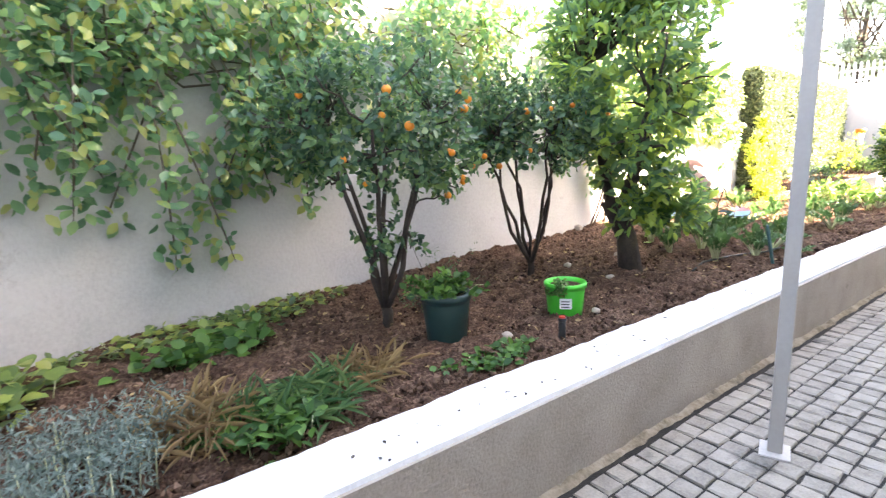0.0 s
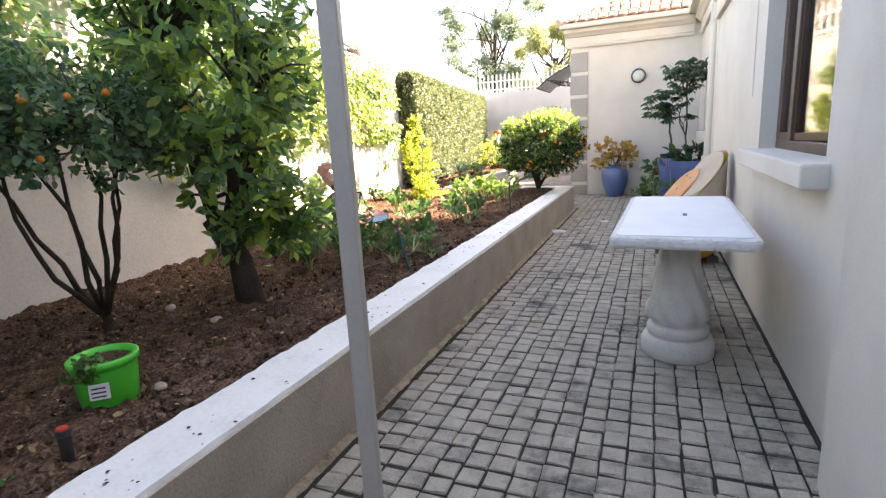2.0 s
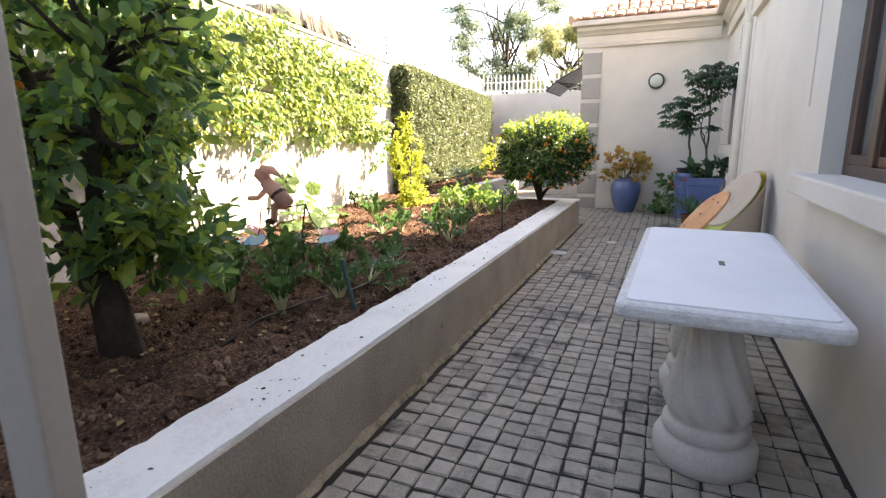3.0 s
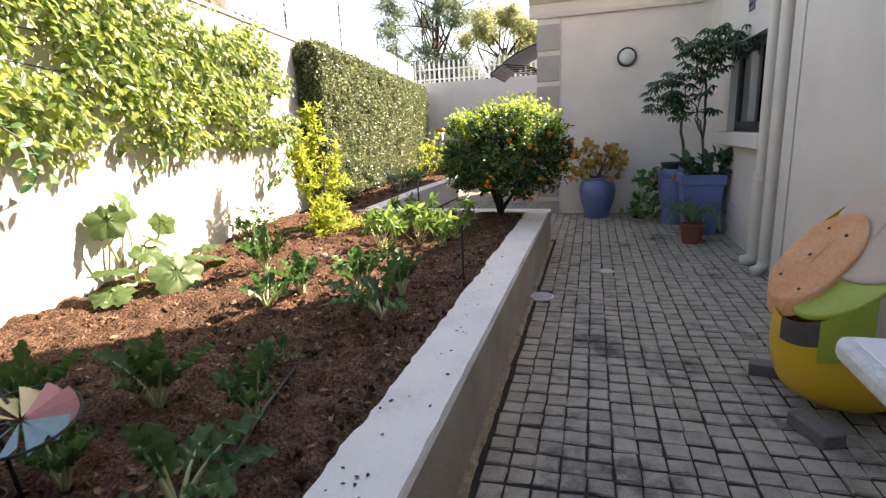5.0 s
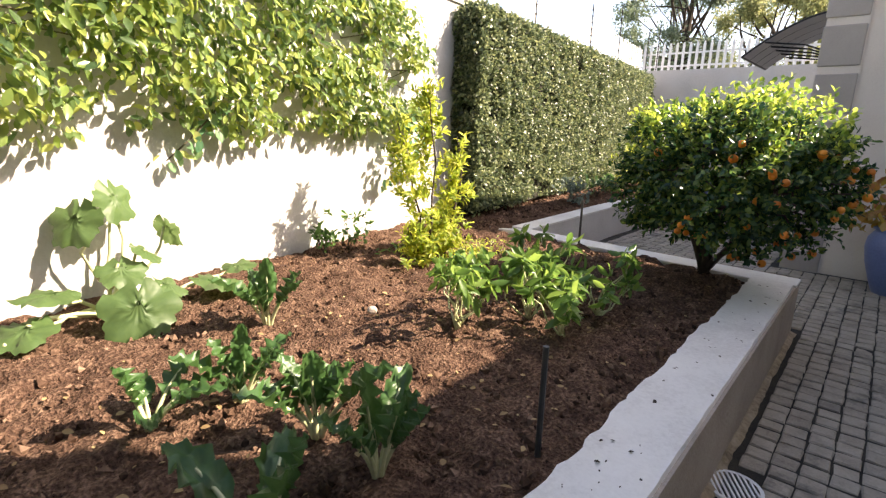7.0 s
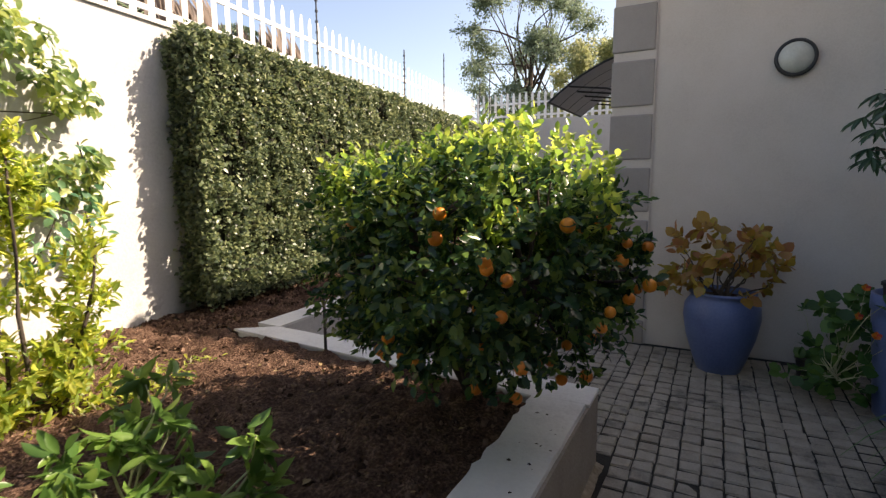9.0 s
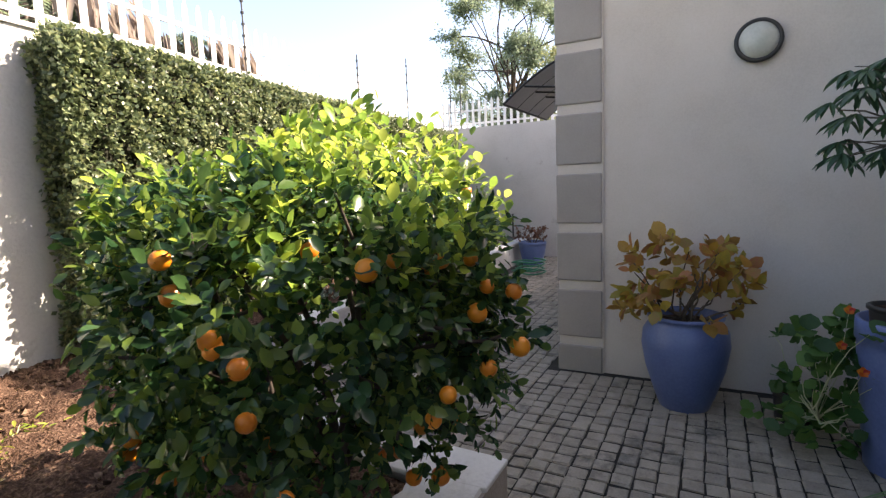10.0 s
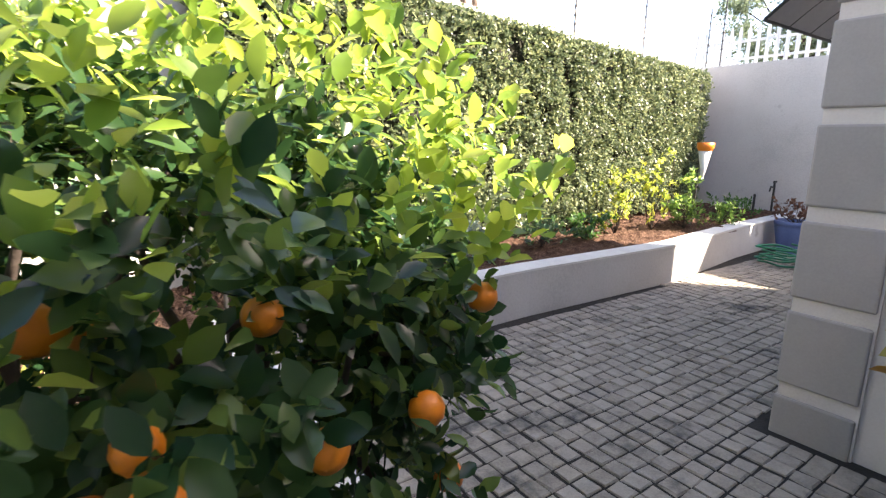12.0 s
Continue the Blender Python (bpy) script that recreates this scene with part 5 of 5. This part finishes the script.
rod = Shape().tube([(0, 0, -.06), (-.06, -.05, .35), (-.12, -.14, .56)], .006, 6).tube([(-.12, -.14, .56), (-.08, .10, .52), (-.06, .30, .50)], .005, 6).tube([(-.06, .30, .50), (-.02, .36, .36), (0, .40, .30)], .005, 6).tube([(-.12, -.14, .56), (-.11, -.17, .46), (-.11, -.22, .40)], .005, 6)
part("frame", rod, BLACK, sp)
fig = Shape()
fig.tube([(-.10, .02, .55), (-.10, .10, .62), (-.10, .20, .70)], [.05, .06, .045], 10)
fig.tube([(-.10, .19, .70), (-.10, .235, .755), (-.10, .24, .79)], [.04, .052, .03], 10)
fig.tube([(-.10, .22, .78), (-.10, .14, .78), (-.10, .06, .735)], [.035, .03, .008], 8)
fig.tube([(-.10, .18, .66), (-.10, .28, .585), (-.10, .36, .58)], [.022, .018, .018], 8)
fig.tube([(-.10, .04, .55), (-.10, .14, .53), (-.10, .15, .44)], [.035, .03, .022], 8)
part("figure", fig, FIG, sp, "plain faded pink painted figure", smooth=True)
part("belt", Shape().tube([(-.10, .085, .607), (-.10, .10, .625)], [.0615, .0615], 10), DARKB, sp)
part("boot", Shape().tube([(-.10, .15, .44), (-.10, .17, .425), (-.10, .22, .42)], [.024, .026, .018], 8), DARKB, sp)
VANES = [material(nm, [c, tuple(min(1, q * 1.25) for q in c)], 8, 60, 0.5, 0) for nm, c in (("pink_vane", (.50, .22, .22)), ("cream_vane", (.55, .46, .25)), ("blue_vane", (.10, .32, .50)), ("sky_vane", (.35, .52, .60)))]
for cx, cy, cz, tilt, rz in ((-.10, -.23, .35, 14, -50), (.0, .50, .29, 30, -20)):
    wm = pose(cx, cy, cz, tilt, 0, rz)
    wh = part("pinwheel", Shape().lathe([(.128 + .004 * math.cos(a), .004 * math.sin(a)) for a in np.linspace(0, 2 * math.pi, 7)], 30), BLACK, sp, m=wm)
    for k in range(12):
        a = 2 * math.pi * k / 12
        s = Shape().add([(.01, 0, 0), (.122 * math.cos(.20), .122 * math.sin(.20), .018), (.126, 0, 0), (.122 * math.cos(.24), -.122 * math.sin(.24), -.018)], [(0, 2, 1), (0, 3, 2)])
        part("vane", s, VANES[(k // 3) % 4], wh, m=pose(0, 0, 0, 0, 0, math.degrees(a)))

# ---- pots at the wing wall ----
BLUEPOT = material("blue_glaze", [(0.07, 0.105, 0.24), (0.10, 0.15, 0.32), (0.135, 0.19, 0.37)], 3, 60, 0.35, 0.05)
jar = thing("glazed_jar", "tall rounded blue glazed plant jar", "plant pot", at=(12.44, 0.835, 0))
part("wall", Shape().lathe([(.001, 0), (.145, 0), (.155, .01), (.195, .12), (.245, .28), (.270, .43), (.262, .52), (.225, .58), (.215, .60), (.235, .612), (.235, .628), (.215, .632), (.20, .60), (.20, .55)], 48), BLUEPOT, jar, smooth=True)
part("earth", Shape().lathe([(.21, .575), (.001, .585)], 24), SOIL, jar)
rng = np.random.default_rng(150)
tips, ax = [], []
for k in range(46):
    a, r = rng.uniform(0, 6.28), .42 * math.sqrt(rng.random())
    tips.append((r * math.cos(a) * .85, r * math.sin(a) * 1.05, .70 + .46 * rng.random() - .5 * r * r))
    ax.append((math.cos(a), math.sin(a), .2))
leafy("autumn_plant", "potted plant with broad yellow and rust leaves", "potted plant", (12.44, 0.835, 0), 151, tips, ax, 6, .115, .09, RUST_LEAF, [((rng.normal() * .05, rng.normal() * .05, .58), p, .008) for p in tips[:18]], TWIG, 1.2)

box = thing("square_planter", "tapered square blue planter", "plant pot", at=(11.28, -0.39, 0))
sq = Shape()
for (h0, h1, a0, a1) in ((0, .64, .17, .225), (.64, .76, .245, .25)):
    sq.add([(sx * a0, sy * a0, h0) for sx, sy in ((-1, -1), (1, -1), (1, 1), (-1, 1))] + [(sx * a1, sy * a1, h1) for sx, sy in ((-1, -1), (1, -1), (1, 1), (-1, 1))], [(0, 1, 5, 4), (1, 2, 6, 5), (2, 3, 7, 6), (3, 0, 4, 7), (3, 2, 1, 0)])
sq.add([(sx * a, sy * a, z) for a, z in ((.25, .76), (.21, .76), (.205, .70)) for sx, sy in ((-1, -1), (1, -1), (1, 1), (-1, 1))], [(i, (i + 1) % 4, 4 + (i + 1) % 4, 4 + i) for i in range(4)] + [(4 + i, 4 + (i + 1) % 4, 8 + (i + 1) % 4, 8 + i) for i in range(4)])
part("wall", sq, BLUEPOT, box, bevel=0.006)
part("earth", Shape().box(-.205, -.205, .70, .205, .205, .715), SOIL, box)
rp = pot("round_planter", "round blue planter behind the square one", "plant pot", (12.0, -0.22, 0), .25, .19, .78, BLUEPOT)
bp_ = pot("nursery_pot", "small black nursery pot standing in the blue planter", "plant pot", (11.95, -0.12, .70), .12, .10, .16, BLACK)
bp2 = pot("nursery_pot", "black nursery pot on the paving", "plant pot", (12.45, 0.22, 0), .12, .10, .20, BLACK)
TERRA = material("terracotta_clay", [(0.17, 0.05, 0.028), (0.25, 0.085, 0.05)], 5, 60, 0.85, 0.15)
tp = pot("terracotta_pot", "terracotta pot with a spider plant", "plant pot", (10.66, -0.22, 0), .135, .095, .24, TERRA)


def spider_plant():
    t = thing("spider_plant", "spider plant with long arching leaves", "potted plant", at=(10.66, -0.22, .22))
    rng = np.random.default_rng(160)
    for k in range(34):
        a = rng.uniform(0, 6.28)
        L = rng.uniform(.36, .60)
        out = Vector((math.cos(a), math.sin(a), 0))
        s = Shape()
        blade(s, [out * L * q + Vector((0, 0, .32 * L * math.sin(2.6 * q) * 1.6 - .10 * q * q)) for q in np.linspace(0, 1, 8)], [.008, .011, .012, .012, .011, .009, .006, .002], .3, .0, rng, 2)
        part("leaf", s, GRASS_LEAF, t, smooth=True)


spider_plant()
rng = np.random.default_rng(165)
tips = [(rng.normal() * .14, rng.normal() * .20, .10 + .64 * rng.random()) for _ in range(62)]
leafy("nasturtium", "trailing nasturtium with round green leaves and yellow flowers", "potted plant", (12.1, 0.10, 0), 166, tips, [(-.6, p[1] * 2, .5) for p in tips], 5, .085, .09, HERB_LEAF, [((rng.normal() * .04, .06, .18), p, .004) for p in tips[:24]], RIB, 1.9)


flowers = thing("nasturtium_flower", "small orange-red flowers among the round leaves", "flower", at=(12.1, 0.10, 0))
PETAL = leaf_material("flower_petal", [(0.55, 0.06, 0.03), (0.65, 0.16, 0.02), (0.70, 0.30, 0.03)], .5, .4)
for k in range(6):
    e = Vector((rng.normal() * .12 - .12, rng.normal() * .20, .45 + .35 * rng.random()))
    q = np.array([(math.cos(6.28 * j / 5) * .5 - .5, math.sin(6.28 * j / 5) * .8, math.cos(6.28 * j / 5) * .6 + .3) for j in range(5)])
    leaves("petal", np.tile(tuple(e), (5, 1)), q, np.tile((-1.0, 0, .4), (5, 1)), np.full(5, .032), PETAL, flowers, width=1.5)
    part("stalk", Shape().tube([(0, .06, .18), (e.x * .6, e.y * .6, e.z * .7), e], .002, 4), RIB, flowers, smooth=True)


def fern_tree():
    """Bare forked stems with drooping whorls of narrow fingered leaves."""
    t = thing("fern_leaf_tree", "tall potted tree with drooping fingered dark leaves", "potted plant", at=(11.28, -0.39, .70))
    rng = np.random.default_rng(170)
    s = Shape()
    ends = [(-.03, .12, .80), (-.03, .52, 1.00), (-.02, .40, 1.14), (.0, .26, 1.20), (-.05, .2, 1.0), (-.2, .05, 1.25), (-.08, .10, 1.40), (-.25, -.02, 1.55), (-.35, -.12, 1.42), (-.4, -.05, 1.62), (-.15, .12, 1.56), (.0, .44, .90), (-.5, -.15, 1.5)]
    fork = (.02, .25, .72)
    bough(s, (0, .0, 0), fork, .022, .016, rng, .05)
    bough(s, (0.03, .0, 0), (.0, .02, 1.25), .018, .012, rng, .04)
    P, A, U, S = [], [], [], []
    for e in ends:
        src = fork if e[1] > .2 and e[2] < 1.3 else (.0, .02, 1.2) if e[2] > 1.3 else (.01, .01, .5)
        bough(s, src, e, .011, .005, rng, .08)
        for k in range(17):
            a = rng.uniform(0, 6.28)
            out = Vector((math.cos(a), math.sin(a), rng.uniform(-.2, .5)))
            tip = Vector(e) + out * rng.uniform(.12, .26)
            bough(s, e, tip, .004, .002, rng, .05, 3, 4)
            for j in range(9):
                b = 6.28 * j / 9
                P.append(tip), A.append((math.cos(b) + out.x * .4, math.sin(b) + out.y * .4, -.75)), U.append((0, 0, 1)), S.append(rng.uniform(.07, .125))
    leaves("foliage", P, A, U, S, FERN_LEAF, t, width=.38)
    part("stem", s, TWIG, t, smooth=True)
    n = 22
    low = [(rng.normal() * .10, rng.normal() * .12, .05 + .30 * rng.random()) for _ in range(n)]
    leaves("low_leaves", *clusters(rng, np.array(low), np.array([(p[0] * 4, p[1] * 4, .9) for p in low]), 3, .19, .06), FERN_LEAF, t, width=1.0)


fern_tree()

# ---- far garden corner ----
GLASSCONE = material("clear_plastic_cone", [(0.62, 0.62, 0.60), (0.75, 0.75, 0.73)], 8, 60, 0.25, 0)
ORANGEPL = material("orange_plastic", [(0.62, 0.15, 0.01), (0.72, 0.22, 0.02)], 6, 60, 0.4, 0)
rg = thing("rain_gauge", "cone rain gauge with an orange rim on a stake", "rain gauge", at=(17.48, 4.82, .42))
part("stake", Shape().tube([(0, 0, -.05), (0, .02, 1.0)], .012, 6), BLACK, rg)
part("cone", Shape().lathe([(.001, .56), (.02, .60), (.09, .98), (.085, .98)], 16), GLASSCONE, rg, "clear plastic cone", smooth=True, m=pose(0, -.06, 0))
part("rim", Shape().lathe([(.091, .98), (.115, 1.02), (.12, 1.10), (.11, 1.10), (.085, 1.0)], 16), ORANGEPL, rg, "orange rim", smooth=True, m=pose(0, -.06, 0))
tap = thing("garden_tap", "garden tap on a standpipe at the end wall", "tap", at=(19.30, 4.50, .40))
part("standpipe", Shape().tube([(0, 0, 0), (0, 0, .42), (-.02, 0, .5)], .018, 8), BLACK, tap)
part("spout", Shape().tube([(0, 0, .42), (-.08, .02, .44), (-.11, .02, .36)], .014, 8), BLACK, tap)
part("tap_handle", Shape().box(-.05, -.012, .50, .05, .012, .53), BLACK, tap, bevel=0.004)
tagged(part("standpipe_stub", Shape().tube([(0, 0, 0), (0, 0, .30)], .02, 8), BLACK, m=pose(19.2, 4.74, .40)), "short dark standpipe in the bed", "pipe")
HOSE = material("green_hose", [(0.01, 0.13, 0.07), (0.02, 0.20, 0.11)], 7, 60, 0.4, 0.02)
hz = Shape()
hz.tube([((.24 + .05 * math.sin(a * 1.7)) * math.cos(a), (.24 + .05 * math.sin(a * 1.7)) * math.sin(a), .02 + .012 * a / 1.6 + .01 * math.sin(3 * a)) for a in np.linspace(0, 6.28 * 5, 120)], .013, 6)
tagged(part("coiled_hose", hz, HOSE, smooth=True, m=pose(17.15, 3.45, 0)), "coiled green garden hose on the paving", "hose")
bpf = pot("glazed_pot", "blue pot with a reddish bush in the far corner", "plant pot", (18.2, 3.72, 0), .26, .18, .46, BLUEPOT)
rng = np.random.default_rng(180)
tips = [(rng.normal() * .17, rng.normal() * .17, .52 + .22 * rng.random()) for _ in range(40)]
leafy("reddish_bush", "brownish red bush in a blue pot", "potted plant", (18.2, 3.72, 0), 181, tips, [(p[0] * 3, p[1] * 3, .7) for p in tips], 9, .06, .08, leaf_material("reddish_leaf", [(0.10, 0.045, 0.03), (0.18, 0.09, 0.05)], .6, .3), [((0, 0, .4), p, .006) for p in tips[:12]], BARK)
for i, (x, y, h, mt, sp_) in enumerate(((13.9, 4.45, .34, ORCHARD_LEAF, .24), (14.6, 4.5, .30, HERB_LEAF, .16), (15.2, 4.55, .75, YELLOW_LEAF, .14), (15.9, 4.5, .95, YELLOW_LEAF, .15), (16.4, 4.35, .40, PEPPER_LEAF, .12), (16.9, 4.6, .7, PEPPER_LEAF, .10), (17.3, 4.3, .32, PEPPER_LEAF, .14), (18.2, 4.55, .30, HERB_LEAF, .16), (12.9, 4.35, .35, GREY_LEAF, .16))):
    rng = np.random.default_rng(190 + i)
    tips = [(rng.normal() * sp_, rng.normal() * sp_ * .8, h * rng.uniform(.15, 1.05)) for _ in range(34)]
    leafy("bed_shrub", "small shrub in the bed below the hedge", "shrub", (x, y, .41), 190 + i, tips, [(p[0] * 3, p[1] * 3, .7) for p in tips], 9, .07, .08, mt, [((0, 0, 0), p, .006) for p in tips[:12]], BARK, .8, "shrubs under the hedge")

# ---- trees beyond the walls ----
# Haze is put into the pale leaf colours, sunlight into the yellower set.
FAR_LEAF = leaf_material("far_hazed_leaf", [(0.10, 0.14, 0.10), (0.15, 0.20, 0.13), (0.20, 0.26, 0.16)], .6, .4)
FARY_LEAF = leaf_material("far_sunlit_leaf", [(0.16, 0.19, 0.09), (0.24, 0.27, 0.12), (0.32, 0.33, 0.16)], .6, .4)


def far_tree(label, at, h, radius, seed, mat, n=240, each=40, leaf=.15):
    t = thing("tree", label, "tree", "trees beyond the wall", at)
    rng = np.random.default_rng(seed)
    s = Shape()
    pts = bough(s, (0, 0, 0), (rng.normal() * .4, rng.normal() * .4, h * .75), .24, .08, rng, .03, 8, 9)
    C, W_ = [], []
    for k in range(38):
        d = unit(1, rng)[0]
        c = np.array((d[0] * radius * .75, d[1] * radius * .75, h * .66 + d[2] * h * .30))
        b = pts[3 + int(rng.integers(0, 5))]
        bough(s, b, c, .06, .015, rng, .10, 6, 6)
        pp, ww = dome_points(rng, n // 24 * 2, (radius * .30, radius * .30, radius * .20), c, -1, .3, .3)
        C.append(pp), W_.append(ww)
    part("trunk", s, BARK, t, smooth=True)
    leaves("foliage", *clusters(rng, np.concatenate(C), np.concatenate(W_), each, leaf, .75), mat, t, small=True, width=.8)


far_tree("tall feathery tree beyond the end wall", (32, 9.0, -.1), 11.5, 3.6, 200, FAR_LEAF)
far_tree("sunlit tree beyond the end wall", (29, 5.2, -.1), 7.0, 2.4, 201, FARY_LEAF)
far_tree("sunlit tree behind the house roof", (34, 2.5, -.1), 8.6, 3.0, 202, FARY_LEAF)
far_tree("tree showing above the roof", (40, -4.5, -.1), 12.5, 3.4, 203, FAR_LEAF)


def palm(at, h, r, seed):
    """Palm with a thick skirt of dead hanging fronds below its crown."""
    t = thing("palm_tree", "palm with a shaggy brown skirt of dead fronds", "tree", "palms beyond the wall", at)
    rng = np.random.default_rng(seed)
    part("trunk", Shape().tube([(0, 0, 0), (.05, .03, h * .5), (0, 0, h)], [.32, .26, .22], 10), BARK, t, smooth=True)
    n = 3600
    a = rng.uniform(0, 2 * math.pi, n)
    z = rng.uniform(1.6, h, n)
    rr = r * (.35 + .65 * rng.random(n) ** .5) * (.75 + .25 * np.sin(3 * a + z))
    p = np.stack([rr * np.cos(a), rr * np.sin(a), z], 1)
    ax = np.stack([np.cos(a) * .25 + rng.normal(size=n) * .15, np.sin(a) * .25 + rng.normal(size=n) * .15, -np.ones(n)], 1)
    leaves("dead_fronds", p, ax, np.stack([np.cos(a), np.sin(a), np.full(n, .3)], 1), rng.uniform(.5, 1.1, n), DEAD_FROND, t, width=.14, label="dry brown hanging fronds")
    P, A, U, S = [], [], [], []
    for k in range(30):
        b = 2 * math.pi * k / 30 + rng.normal() * .1
        up = rng.uniform(-.4, .7)
        for q in np.linspace(.2, 1, 26):
            c = Vector((math.cos(b) * q * r * 1.05, math.sin(b) * q * r * 1.05, h + up * q * 1.2 - 1.5 * q * q))
            for sd in (-1, 1):
                P.append(c), A.append((-math.sin(b) * sd + math.cos(b) * .5, math.cos(b) * sd + math.sin(b) * .5, -.5)), U.append((0, 0, 1)), S.append(.42 * (1.1 - .6 * q))
    leaves("crown", P, A, U, S, FAR_LEAF, t, width=.12)


DEAD_FROND = leaf_material("dead_palm_frond", [(0.17, 0.14, 0.115), (0.25, 0.21, 0.175), (0.33, 0.28, 0.24)], .8, .3)
palm((15.0, 9.6, -.1), 4.5, 1.55, 210)
palm((12.9, 9.3, -.1), 4.6, 1.45, 211)

# ---- paving setts: rows across the path, running along it ----
def sett_mesh(name, seed):
    rng = np.random.default_rng(seed)
    a, b, z = .0468, .0489, .022
    s = Shape()
    j = lambda k: rng.normal() * k
    low = [(-a, -b), (a, -b), (a, b), (-a, b)]
    s.v = [(x + j(.002), y + j(.002), -.02) for x, y in low] + [(x + j(.002), y + j(.002), z - .006) for x, y in low] + [(x * .86 + j(.003), y * .88 + j(.002), z + j(.0012)) for x, y in low]
    s.f = [(i, (i + 1) % 4, 4 + (i + 1) % 4, 4 + i) for i in range(4)] + [(4 + i, 4 + (i + 1) % 4, 8 + (i + 1) % 4, 8 + i) for i in range(4)] + [(8, 9, 10, 11)]
    return s


variants = [sett_mesh("sett", 300 + k) for k in range(10)]
sett_me = [v.mesh("sett", SETT) for v in variants]
paving = bpy.data.objects["paving_bed"]
rest_v, rest_f = [], []
rng = np.random.default_rng(310)
PX, PY = .108, .1065
count = 0
for row in range(int((1.33 + .74) / PY) + 24):
    y = 1.285 - row * PY if row < 19 else 1.285 + (row - 18) * PY
    shift = rng.normal() * .007 + .010 * math.sin(row * .5)
    for col in range(int(23.4 / PX)):
        x = -3.9 + col * PX + shift
        if y > 1.32 and (x < 10.62 + .043 * (y - 1.4) + .07 or y > 3.75 - (.02 if x < 15 else 0)):
            continue
        if x > 12.8 and y < 1.83 or x > 19.35 or y < -.60 and not 9.0 < x < 12.8 or y < -.68:
            continue
        if math.hypot(x - 8.40, y - 1.315) < .13 or math.hypot(x - 9.28, y - .762) < .085:
            continue
        zz = rng.normal() * .002 - .012
        tx, ty = rng.normal() * 1.2, rng.normal() * 1.1
        m = pose(x + rng.normal() * .0025, y + rng.normal() * .002, zz, tx, ty, rng.normal() * 1.2)
        if 6.3 < x < 9.2 and 0.25 < y < 1.3 and count < 300:
            part("sett", sett_me[int(rng.integers(10))], None, paving, m=m)
            count += 1
        else:
            k = len(rest_v)
            v = variants[int(rng.integers(10))]
            rest_v += [tuple(m @ Vector(p)) for p in v.v]
            rest_f += [tuple(k + i for i in f) for f in v.f]
rest = Shape()
rest.v, rest.f = rest_v, rest_f
o = part("setts", rest, SETTS, paving)
o["kind"] = "stuff"
